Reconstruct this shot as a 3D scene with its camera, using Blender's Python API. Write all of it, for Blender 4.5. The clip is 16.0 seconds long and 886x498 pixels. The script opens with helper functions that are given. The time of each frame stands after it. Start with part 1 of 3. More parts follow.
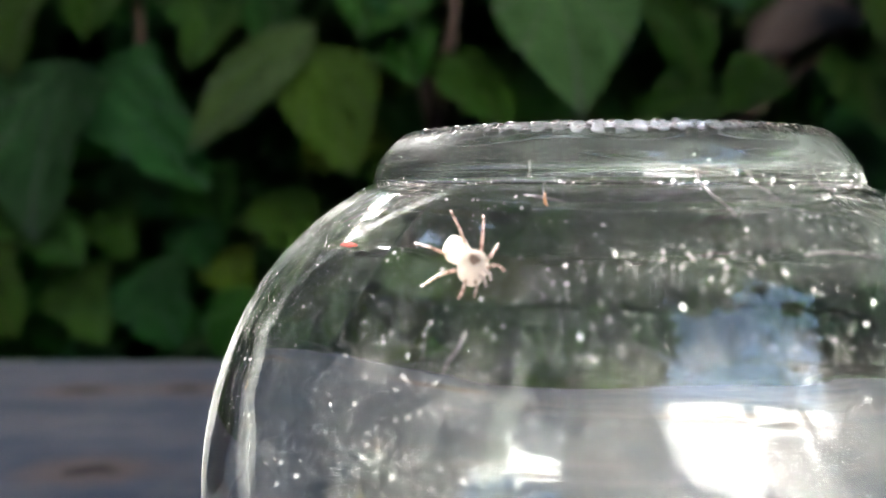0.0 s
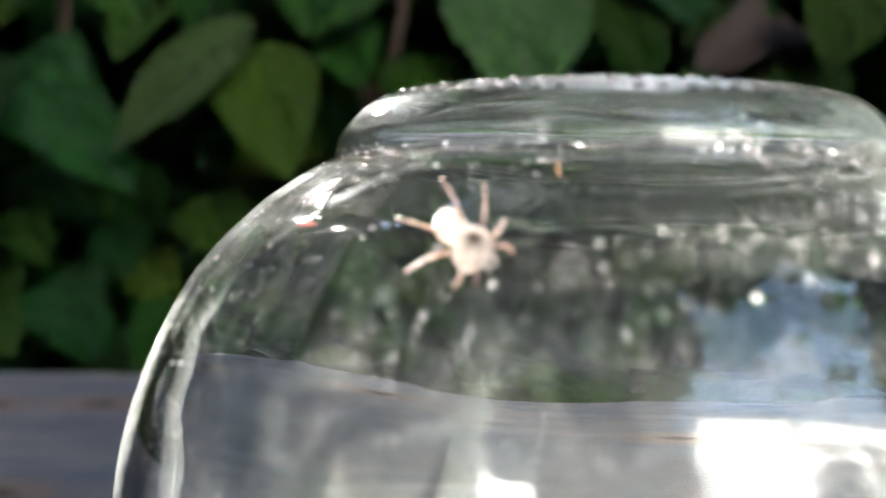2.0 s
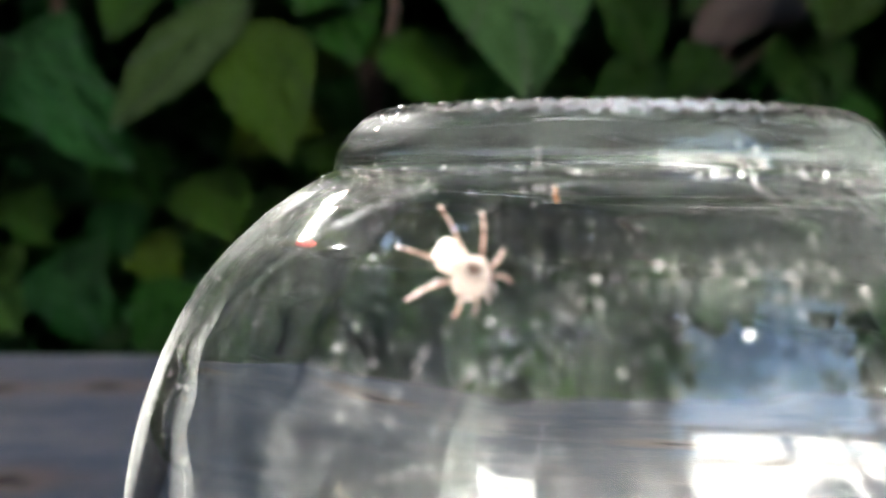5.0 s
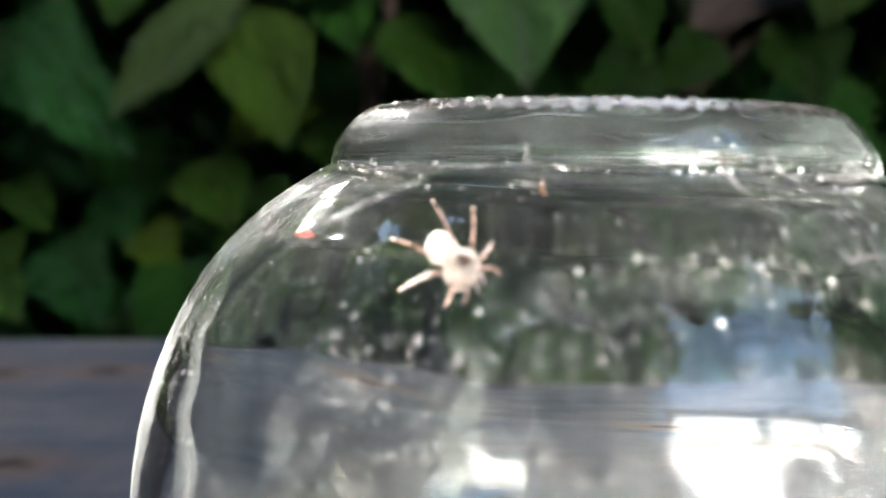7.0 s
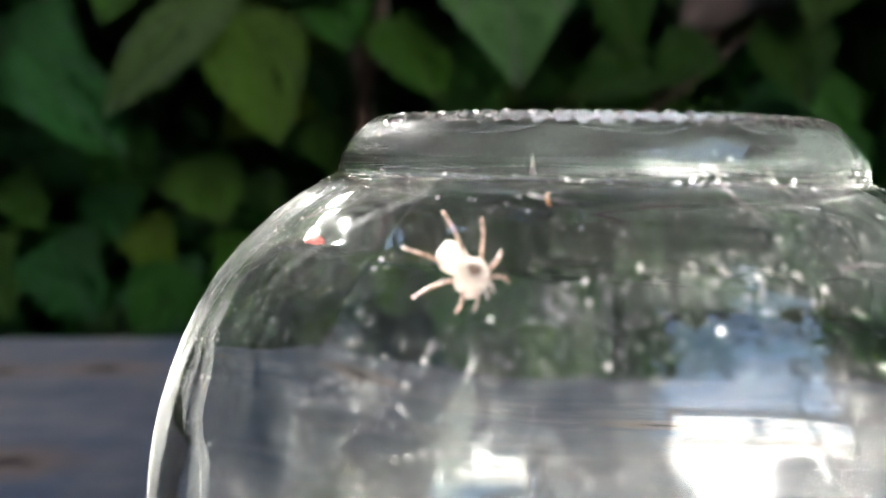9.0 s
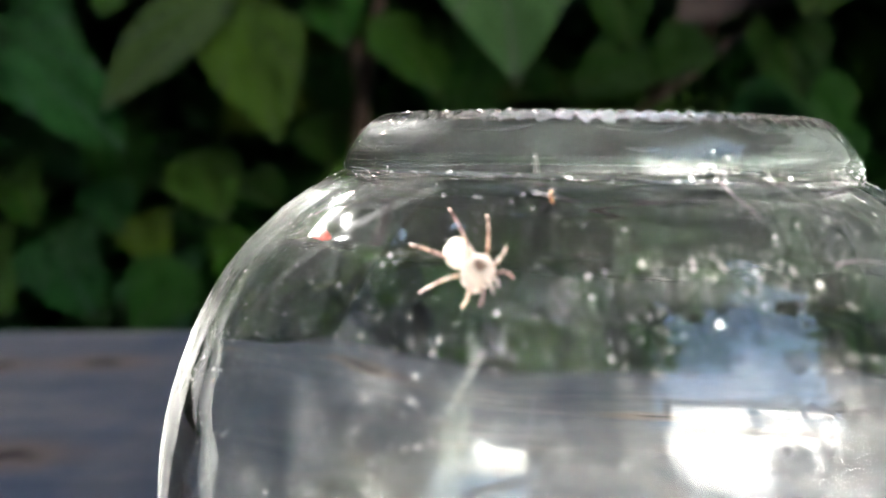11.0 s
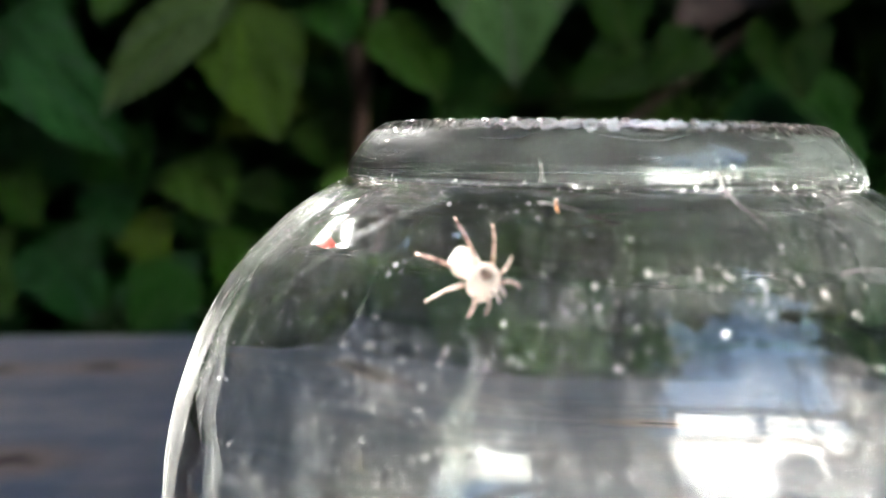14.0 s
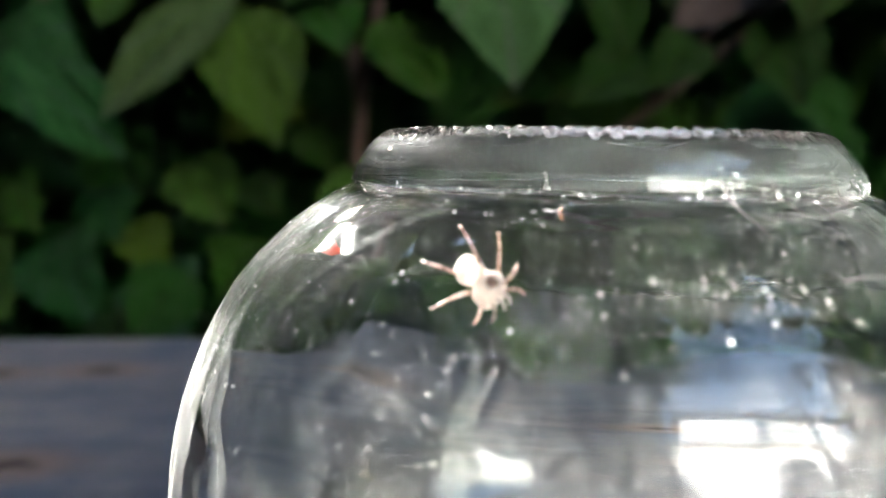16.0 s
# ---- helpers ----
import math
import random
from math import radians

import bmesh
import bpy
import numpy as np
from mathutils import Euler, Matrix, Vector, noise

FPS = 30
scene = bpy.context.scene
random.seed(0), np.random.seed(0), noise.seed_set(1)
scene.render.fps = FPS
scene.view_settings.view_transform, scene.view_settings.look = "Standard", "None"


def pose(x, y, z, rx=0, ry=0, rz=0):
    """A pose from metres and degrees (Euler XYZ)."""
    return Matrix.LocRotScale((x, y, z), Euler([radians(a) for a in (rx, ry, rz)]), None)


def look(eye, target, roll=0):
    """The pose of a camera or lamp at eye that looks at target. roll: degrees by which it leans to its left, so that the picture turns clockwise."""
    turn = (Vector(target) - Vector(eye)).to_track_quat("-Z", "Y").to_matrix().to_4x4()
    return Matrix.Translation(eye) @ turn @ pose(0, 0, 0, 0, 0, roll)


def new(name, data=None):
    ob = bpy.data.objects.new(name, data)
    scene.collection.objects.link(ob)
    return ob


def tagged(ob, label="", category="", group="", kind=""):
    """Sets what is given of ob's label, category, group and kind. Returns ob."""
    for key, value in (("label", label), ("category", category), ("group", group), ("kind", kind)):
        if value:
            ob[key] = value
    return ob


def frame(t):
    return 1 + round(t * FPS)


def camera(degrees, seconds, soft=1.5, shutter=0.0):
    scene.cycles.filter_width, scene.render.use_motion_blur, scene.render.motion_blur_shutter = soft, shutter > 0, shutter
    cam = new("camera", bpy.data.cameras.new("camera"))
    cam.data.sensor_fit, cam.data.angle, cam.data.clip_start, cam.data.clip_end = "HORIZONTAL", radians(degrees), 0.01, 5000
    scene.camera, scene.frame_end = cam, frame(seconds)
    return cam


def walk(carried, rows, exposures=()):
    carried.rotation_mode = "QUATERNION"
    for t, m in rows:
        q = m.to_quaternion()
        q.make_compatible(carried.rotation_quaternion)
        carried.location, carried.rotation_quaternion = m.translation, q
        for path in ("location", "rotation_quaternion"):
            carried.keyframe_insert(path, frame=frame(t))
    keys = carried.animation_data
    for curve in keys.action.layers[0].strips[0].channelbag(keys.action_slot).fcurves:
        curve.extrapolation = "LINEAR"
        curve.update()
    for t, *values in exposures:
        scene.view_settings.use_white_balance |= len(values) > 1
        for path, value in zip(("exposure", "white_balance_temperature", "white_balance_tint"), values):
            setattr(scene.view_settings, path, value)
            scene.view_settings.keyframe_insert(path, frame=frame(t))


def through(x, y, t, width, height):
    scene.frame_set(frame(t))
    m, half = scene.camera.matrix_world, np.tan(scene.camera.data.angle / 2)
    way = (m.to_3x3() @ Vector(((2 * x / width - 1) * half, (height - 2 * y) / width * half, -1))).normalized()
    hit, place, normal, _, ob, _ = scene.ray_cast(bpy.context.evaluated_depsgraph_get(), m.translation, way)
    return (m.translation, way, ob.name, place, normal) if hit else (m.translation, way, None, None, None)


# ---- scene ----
# camera: a phone held about thirteen centimetres from the jar; the jar's axis is x = y = 0, the table top z = 0
cam = camera(56.5, 16.0, soft=1.0)
cam.data.dof.use_dof = True
cam.data.dof.focus_distance = 0.108
cam.data.dof.aperture_fstop = 14.5
ROWS = [
    (0, -0.02468, -0.12526, 0.09325, 0.000, -4.090, -0.135),
    (0.5, -0.02548, -0.12405, 0.09175, -0.452, -3.899, -0.727),
    (1, -0.02725, -0.11803, 0.09052, -2.013, -3.874, -1.056),
    (1.5, -0.02876, -0.11337, 0.08918, -3.763, -2.698, -1.583),
    (2, -0.02975, -0.10629, 0.08815, -4.652, -2.774, -1.727),
    (2.5, -0.02900, -0.10226, 0.08980, -4.401, -4.756, -2.010),
    (3, -0.03024, -0.10435, 0.09299, -4.662, -4.203, -1.378),
    (3.5, -0.02961, -0.10452, 0.09214, -4.735, -4.841, -1.451),
    (4, -0.03000, -0.10509, 0.09269, -4.789, -4.975, -1.102),
    (6.5, -0.02967, -0.10997, 0.09434, -4.698, -5.378, -1.137),
    (7, -0.02960, -0.11074, 0.09471, -4.816, -6.093, -1.071),
    (7.5, -0.02960, -0.11222, 0.09504, -4.798, -6.200, -1.026),
    (8, -0.03061, -0.11411, 0.09637, -4.943, -6.207, -1.072),
    (8.5, -0.03118, -0.11408, 0.09631, -5.319, -6.429, -1.042),
    (9, -0.03194, -0.11369, 0.09643, -5.570, -6.457, -1.011),
    (11.5, -0.03327, -0.11608, 0.09706, -5.881, -6.934, -1.026),
    (12, -0.03322, -0.11575, 0.09727, -5.879, -6.855, -1.002),
    (12.5, -0.03334, -0.11631, 0.09753, -5.895, -6.771, -0.994),
    (13, -0.03358, -0.11659, 0.09765, -5.952, -6.756, -0.957),
    (13.5, -0.03387, -0.11620, 0.09787, -5.974, -6.694, -0.987),
    (14, -0.03400, -0.11580, 0.09766, -5.988, -6.760, -0.962),
    (14.5, -0.03393, -0.11607, 0.09804, -5.989, -6.721, -0.877),
    (15, -0.03404, -0.11722, 0.09790, -5.925, -6.686, -0.989),
    (15.5, -0.03426, -0.11617, 0.09816, -6.044, -6.704, -0.898),
    (16, -0.03484, -0.11620, 0.09829, -6.130, -6.618, -0.911),
]
walk(cam, [(t, pose(x, y, z, 90 + pitch, roll, yaw)) for t, x, y, z, yaw, pitch, roll in ROWS], [(0.0, 3.88, 6100, 12), (16.0, 3.88, 6100, 12)])

# ---- light: clear sky, the sun high behind the ivy-covered wall
SUN_EL, SUN_AZ = 27.0, -21.5      # azimuth from +y towards +x
world = bpy.data.worlds.new("world")
scene.world = world
world.use_nodes = True
wn = world.node_tree
sky = wn.nodes.new("ShaderNodeTexSky")
sky.sky_type = "NISHITA"
sky.sun_disc = False
sky.air_density = 1.8
sky.sun_elevation = radians(SUN_EL)
sky.sun_rotation = radians(SUN_AZ)
wn.links.new(sky.outputs[0], wn.nodes["Background"].inputs[0])
wn.nodes["Background"].inputs[1].default_value = 0.088
sun = new("sun", bpy.data.lights.new("sun", "SUN"))
sun.data.energy = 5.0
sun.data.angle = radians(0.53)
sun.data.color = (1.0, 0.94, 0.84)
_d = Vector((math.sin(radians(SUN_AZ)) * math.cos(radians(SUN_EL)), math.cos(radians(SUN_AZ)) * math.cos(radians(SUN_EL)), math.sin(radians(SUN_EL))))
sun.matrix_world = look(_d * 5, (0, 0, 0))


# ---- materials
def node_mat(name):
    m = bpy.data.materials.new(name)
    m.use_nodes = True
    nt = m.node_tree
    return m, nt, nt.nodes["Principled BSDF"]


def put(nt, kind, **values):
    n = nt.nodes.new("ShaderNode" + kind)
    for k, v in values.items():
        n.inputs[k.replace("_", " ")].default_value = v
    return n


def ramp(nt, source, stops):
    r = nt.nodes.new("ShaderNodeValToRGB")
    e = r.color_ramp.elements
    while len(e) < len(stops):
        e.new(0.5)
    for el, (at, col) in zip(e, stops):
        el.position, el.color = at, (*col, 1)
    nt.links.new(source, r.inputs[0])
    return r.outputs[0]


def coords(nt, scale=(1, 1, 1), where="Object"):
    tc = nt.nodes.new("ShaderNodeTexCoord")
    mp = put(nt, "Mapping", Scale=scale)
    nt.links.new(tc.outputs[where], mp.inputs[0])
    return mp.outputs[0]


def bump(nt, height, bsdf, strength=0.3, distance=0.001):
    b = put(nt, "Bump", Strength=strength, Distance=distance)
    nt.links.new(height, b.inputs["Height"])
    nt.links.new(b.outputs[0], bsdf.inputs["Normal"])


def mix_colour(nt, fac, a, b, how="MIX"):
    m = nt.nodes.new("ShaderNodeMix")
    m.data_type, m.blend_type = "RGBA", how
    for sock, v in ((0, fac), (6, a), (7, b)):
        if isinstance(v, bpy.types.NodeSocket):
            nt.links.new(v, m.inputs[sock])
        else:
            m.inputs[sock].default_value = v if sock == 0 else (*v, 1)
    return m.outputs[2]


def plain(name, colour, rough=0.6, scale=60.0, vary=0.35, relief=0.2, **extra):
    m, nt, b = node_mat(name)
    n = put(nt, "TexNoise", Scale=scale, Detail=6.0)
    nt.links.new(coords(nt), n.inputs["Vector"])
    lo = tuple(c * (1 - vary) for c in colour)
    hi = tuple(min(1, c * (1 + vary)) for c in colour)
    nt.links.new(ramp(nt, n.outputs[0], [(0.3, lo), (0.7, hi)]), b.inputs["Base Color"])
    b.inputs["Roughness"].default_value = rough
    for k, v in extra.items():
        b.inputs[k.replace("_", " ")].default_value = v
    bump(nt, n.outputs[0], b, relief, 0.1 / scale)
    return m


def skin(name, colour, through):
    """Thin skin that lets sunlight shine through."""
    m = plain(name, colour, 0.55, 900.0, 0.3, 0.3)
    nt = m.node_tree
    b = nt.nodes["Principled BSDF"]
    t = nt.nodes.new("ShaderNodeBsdfTranslucent")
    t.inputs[0].default_value = (*through, 1)
    mx = nt.nodes.new("ShaderNodeMixShader")
    mx.inputs[0].default_value = 0.45
    nt.links.new(b.outputs[0], mx.inputs[1])
    nt.links.new(t.outputs[0], mx.inputs[2])
    nt.links.new(mx.outputs[0], nt.nodes["Material Output"].inputs["Surface"])
    return m


def glass_mat():
    m, nt, b = node_mat("clear_glass")
    b.inputs["Base Color"].default_value = (0.966, 0.985, 0.974, 1)
    b.inputs["Transmission Weight"].default_value = 1.0
    b.inputs["IOR"].default_value = 1.52
    b.inputs["Roughness"].default_value = 0.014
    pos = coords(nt)
    wave = put(nt, "TexNoise", Scale=45.0, Detail=2.0)
    nt.links.new(pos, wave.inputs["Vector"])
    bump(nt, wave.outputs[0], b, 0.05, 0.002)
    # thin film of dust and dried water that scatters a little light
    film = nt.nodes.new("ShaderNodeBsdfDiffuse")
    film.inputs[0].default_value = (0.75, 0.74, 0.70, 1)
    thru = nt.nodes.new("ShaderNodeBsdfTranslucent")
    thru.inputs[0].default_value = (0.75, 0.74, 0.70, 1)
    both = nt.nodes.new("ShaderNodeMixShader")
    nt.links.new(film.outputs[0], both.inputs[1])
    nt.links.new(thru.outputs[0], both.inputs[2])
    smear = put(nt, "TexNoise", Scale=110.0, Detail=9.0, Roughness=0.75)
    nt.links.new(coords(nt, (1, 1, 0.35)), smear.inputs["Vector"])
    amount = ramp(nt, smear.outputs[0], [(0.42, (0.0003, 0.0003, 0.0003)), (0.58, (0.0012, 0.0012, 0.0011)), (0.76, (0.024, 0.023, 0.022))])
    out = nt.nodes["Material Output"]
    mx = nt.nodes.new("ShaderNodeMixShader")
    nt.links.new(amount, mx.inputs[0])
    nt.links.new(b.outputs[0], mx.inputs[1])
    nt.links.new(both.outputs[0], mx.inputs[2])
    nt.links.new(mx.outputs[0], out.inputs["Surface"])
    return m


def leaf_mat():
    m, nt, b = node_mat("ivy_leaf")
    info = nt.nodes.new("ShaderNodeObjectInfo")
    pos = coords(nt)
    blot = put(nt, "TexNoise", Scale=4.5, Detail=6.0, Roughness=0.6)
    nt.links.new(pos, blot.inputs["Vector"])
    base = ramp(nt, info.outputs["Random"], [(0.0, (0.009, 0.033, 0.005)), (0.45, (0.014, 0.047, 0.006)), (0.75, (0.022, 0.054, 0.011)), (1.0, (0.034, 0.064, 0.007))])
    dark = mix_colour(nt, blot.outputs[0], (0.55, 0.64, 0.55), (1.45, 1.55, 1.40))
    col = mix_colour(nt, 1.0, base, dark, "MULTIPLY")
    # pale veins fanning from the stalk: lines of equal angle
    sep = nt.nodes.new("ShaderNodeSeparateXYZ")
    nt.links.new(pos, sep.inputs[0])
    ax = nt.nodes.new("ShaderNodeMath")
    ax.operation = "ABSOLUTE"
    nt.links.new(sep.outputs[0], ax.inputs[0])
    ang = nt.nodes.new("ShaderNodeMath")
    ang.operation = "ARCTAN2"
    nt.links.new(ax.outputs[0], ang.inputs[0])
    nt.links.new(sep.outputs[1], ang.inputs[1])
    saw = nt.nodes.new("ShaderNodeMath")
    saw.operation = "PINGPONG"
    saw.inputs[1].default_value = 0.26
    nt.links.new(ang.outputs[0], saw.inputs[0])
    vein = ramp(nt, saw.outputs[0], [(0.0, (1, 1, 1)), (0.035, (0, 0, 0))])
    col = mix_colour(nt, vein, col, (0.032, 0.052, 0.020))
    col = mix_colour(nt, 1.0, col, info.outputs["Color"], "MULTIPLY")
    nt.links.new(col, b.inputs["Base Color"])
    b.inputs["Roughness"].default_value = 0.46
    b.inputs["Specular IOR Level"].default_value = 0.12
    bump(nt, blot.outputs[0], b, 0.6, 0.05)
    return m


KNOTS = [(-0.142, 0.143), (-0.145, 0.256), (-0.192, 0.253), (0.09, 0.20), (-0.03, 0.275), (0.20, 0.12), (-0.23, 0.10)]


def wood_mat():
    m, nt, b = node_mat("weathered_wood")
    pos = coords(nt, (4.0, 42.0, 42.0))
    bend = put(nt, "TexNoise", Scale=9.0, Detail=3.0)
    nt.links.new(coords(nt), bend.inputs["Vector"])
    sway = mix_colour(nt, 0.35, pos, bend.outputs["Color"], "ADD")
    warp = put(nt, "TexNoise", Scale=1.2, Detail=7.0, Roughness=0.7)
    nt.links.new(sway, warp.inputs["Vector"])
    grain = ramp(nt, warp.outputs[0], [(0.3, (0.14, 0.148, 0.176)), (0.5, (0.185, 0.19, 0.216)), (0.7, (0.255, 0.253, 0.27))])
    stain = put(nt, "TexNoise", Scale=26.0, Detail=8.0, Roughness=0.65)
    nt.links.new(coords(nt), stain.inputs["Vector"])
    tone = ramp(nt, stain.outputs[0], [(0.35, (0.68, 0.74, 0.88)), (0.65, (1.28, 1.15, 1.08))])
    col = mix_colour(nt, 1.0, grain, tone, "MULTIPLY")
    fine = put(nt, "TexNoise", Scale=130.0, Detail=4.0)
    nt.links.new(coords(nt), fine.inputs["Vector"])
    place = mix_colour(nt, 0.012, coords(nt), fine.outputs["Color"], "ADD")
    for kx, ky in KNOTS:
        mp = put(nt, "Mapping", Location=(-kx - 0.006, (-ky - 0.006) * 1.7, 0), Scale=(1, 1.7, 0))
        nt.links.new(place, mp.inputs[0])
        ln = nt.nodes.new("ShaderNodeVectorMath")
        ln.operation = "LENGTH"
        nt.links.new(mp.outputs[0], ln.inputs[0])
        halo = ramp(nt, ln.outputs["Value"], [(0.0, (0.9, 0.9, 0.9)), (0.012, (0.7, 0.7, 0.7)), (0.032, (0.0, 0.0, 0.0))])
        col = mix_colour(nt, halo, col, (0.27, 0.185, 0.145))
        core = ramp(nt, ln.outputs["Value"], [(0.0, (0.9, 0.9, 0.9)), (0.005, (0.75, 0.75, 0.75)), (0.0115, (0, 0, 0))])
        col = mix_colour(nt, core, col, (0.022, 0.016, 0.016))
    nt.links.new(col, b.inputs["Base Color"])
    b.inputs["Roughness"].default_value = 0.8
    b.inputs["Specular IOR Level"].default_value = 0.3
    bump(nt, warp.outputs[0], b, 0.5, 0.002)
    return m


def tape_mat(name, colour, least, most):
    m, nt, b = node_mat(name)
    b.inputs["Base Color"].default_value = (*colour, 1)
    b.inputs["Roughness"].default_value = 0.35
    n = put(nt, "TexNoise", Scale=700.0, Detail=5.0)
    nt.links.new(coords(nt), n.inputs["Vector"])
    clear = nt.nodes.new("ShaderNodeBsdfTransparent")
    mx = nt.nodes.new("ShaderNodeMixShader")
    nt.links.new(ramp(nt, n.outputs[0], [(0.3, (least,) * 3), (0.75, (most,) * 3)]), mx.inputs[0])
    nt.links.new(clear.outputs[0], mx.inputs[1])
    nt.links.new(b.outputs[0], mx.inputs[2])
    nt.links.new(mx.outputs[0], nt.nodes["Material Output"].inputs["Surface"])
    return m


def edge_light_mat():
    """Light caught in the glass edge, painted as long pale streaks, clear between them."""
    m, nt, b = node_mat("edge_light")
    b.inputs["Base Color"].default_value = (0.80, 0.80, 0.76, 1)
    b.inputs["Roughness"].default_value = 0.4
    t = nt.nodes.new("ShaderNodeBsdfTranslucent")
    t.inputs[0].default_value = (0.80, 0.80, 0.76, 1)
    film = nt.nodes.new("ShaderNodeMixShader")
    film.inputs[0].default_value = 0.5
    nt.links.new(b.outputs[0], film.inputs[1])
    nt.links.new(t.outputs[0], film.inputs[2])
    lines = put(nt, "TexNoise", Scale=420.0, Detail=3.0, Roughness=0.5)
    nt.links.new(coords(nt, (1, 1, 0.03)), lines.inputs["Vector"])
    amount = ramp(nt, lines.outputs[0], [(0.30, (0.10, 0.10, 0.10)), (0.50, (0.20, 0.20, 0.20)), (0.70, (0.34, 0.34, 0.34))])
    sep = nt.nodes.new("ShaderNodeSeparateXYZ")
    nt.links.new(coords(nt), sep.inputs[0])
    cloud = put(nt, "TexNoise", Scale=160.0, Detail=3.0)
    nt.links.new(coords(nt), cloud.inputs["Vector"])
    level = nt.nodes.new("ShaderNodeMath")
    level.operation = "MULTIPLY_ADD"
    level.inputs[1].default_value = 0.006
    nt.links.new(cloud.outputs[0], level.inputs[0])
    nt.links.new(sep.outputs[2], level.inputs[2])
    # the painted edge light thins out towards the shoulder
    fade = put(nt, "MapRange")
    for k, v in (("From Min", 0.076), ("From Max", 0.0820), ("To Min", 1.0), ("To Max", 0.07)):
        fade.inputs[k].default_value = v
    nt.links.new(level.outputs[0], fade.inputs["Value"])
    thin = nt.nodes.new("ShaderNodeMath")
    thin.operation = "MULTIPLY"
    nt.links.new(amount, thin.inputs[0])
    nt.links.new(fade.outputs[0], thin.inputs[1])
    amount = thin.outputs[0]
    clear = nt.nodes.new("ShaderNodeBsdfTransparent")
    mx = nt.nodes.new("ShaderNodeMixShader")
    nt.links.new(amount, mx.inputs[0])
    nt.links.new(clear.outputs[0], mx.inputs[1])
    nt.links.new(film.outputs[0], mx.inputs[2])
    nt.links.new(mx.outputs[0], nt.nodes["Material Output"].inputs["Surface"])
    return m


def film_mat(name, colour, stops, stretch, scale, detail):
    """A thin uneven film, for dried dust and for painted glow: lets most light by, scatters the rest to both sides, and
    thins out towards its rim.
    """
    m = skin(name, colour, colour)
    nt = m.node_tree
    out = nt.nodes["Material Output"]
    dust = out.inputs["Surface"].links[0].from_socket
    n = put(nt, "TexNoise", Scale=scale, Detail=detail, Roughness=0.6)
    nt.links.new(coords(nt, stretch), n.inputs["Vector"])
    amount = ramp(nt, n.outputs[0], [(at, (v, v, v)) for at, v in stops])
    tc = nt.nodes.new("ShaderNodeTexCoord")
    sep = nt.nodes.new("ShaderNodeSeparateXYZ")
    nt.links.new(tc.outputs["Generated"], sep.inputs[0])
    for axis, wide in ((0, 0.16), (2, 0.14)):
        fold = nt.nodes.new("ShaderNodeMath")
        fold.operation = "PINGPONG"
        fold.inputs[1].default_value = 0.5
        nt.links.new(sep.outputs[axis], fold.inputs[0])
        rim = put(nt, "MapRange")
        rim.interpolation_type = "SMOOTHSTEP"
        rim.inputs["From Max"].default_value = wide
        nt.links.new(fold.outputs[0], rim.inputs["Value"])
        thin = nt.nodes.new("ShaderNodeMath")
        thin.operation = "MULTIPLY"
        nt.links.new(amount, thin.inputs[0])
        nt.links.new(rim.outputs[0], thin.inputs[1])
        amount = thin.outputs[0]
    clear = nt.nodes.new("ShaderNodeBsdfTransparent")
    mx = nt.nodes.new("ShaderNodeMixShader")
    nt.links.new(amount, mx.inputs[0])
    nt.links.new(clear.outputs[0], mx.inputs[1])
    nt.links.new(dust, mx.inputs[2])
    nt.links.new(mx.outputs[0], out.inputs["Surface"])
    return m


TAPE = tape_mat("clear_tape", (0.60, 0.66, 0.60), 0.004, 0.035)
# bright outline of the inner wall, painted as a thin film
INNER_LINE = tape_mat("tide_line", (0.72, 0.78, 0.70), 0.0, 0.025)
SEAM = tape_mat("glass_seam", (0.72, 0.78, 0.62), 0.03, 0.17)
EDGE_LIGHT = edge_light_mat()
GLASS, LEAF, WOOD = glass_mat(), leaf_mat(), wood_mat()
STEM = plain("ivy_stem", (0.055, 0.032, 0.02), 0.75, 200.0)
DEAD = plain("dead_leaf", (0.035, 0.02, 0.014), 0.8, 60.0)
STONE = plain("dark_fence_wood", (0.075, 0.085, 0.045), 0.9, 30.0)
SOIL = plain("lawn", (0.035, 0.05, 0.018), 0.9, 9.0, 0.4)
SPIDER = skin("spider_skin", (0.40, 0.31, 0.255), (0.52, 0.40, 0.33))
SPIDER_BAND = skin("spider_band", (0.18, 0.12, 0.09), (0.24, 0.15, 0.11))
SPIDER_PALE = skin("spider_abdomen", (0.55, 0.50, 0.46), (0.62, 0.55, 0.50))
SPIDER_BACK = skin("spider_back", (0.27, 0.20, 0.165), (0.36, 0.26, 0.21))
DUST = skin("dust", (0.29, 0.28, 0.26), (0.30, 0.29, 0.265))
SCUFF = skin("scuffed_glass", (0.045, 0.038, 0.033), (0.025, 0.021, 0.018))
COLLAR_HAZE = film_mat("worn_haze", (0.20, 0.235, 0.215), ((0.35, 0.015), (0.55, 0.07), (0.7, 0.13)), (1, 1, 5), 90.0, 5.0)
SHOULDER_HAZE = film_mat("greyish_haze", (0.21, 0.235, 0.21), ((0.3, 0.012), (0.5, 0.045), (0.7, 0.095)), (1, 1, 3), 70.0, 4.0)
# the sun's soft glow on the jar's shoulder, painted as a thin film
SHOULDER_GLOW = film_mat("shoulder_glow", (0.21, 0.225, 0.195), ((0.3, 0.004), (0.5, 0.014), (0.7, 0.035)), (1, 1, 3), 90.0, 4.0)
# dried water and light reflected off the belly, painted as one pale film
BELLY_HAZE = film_mat("pale_belly_haze", (0.54, 0.545, 0.51), ((0.3, 0.010), (0.5, 0.024), (0.7, 0.042)), (1, 1, 1), 90.0, 5.0)
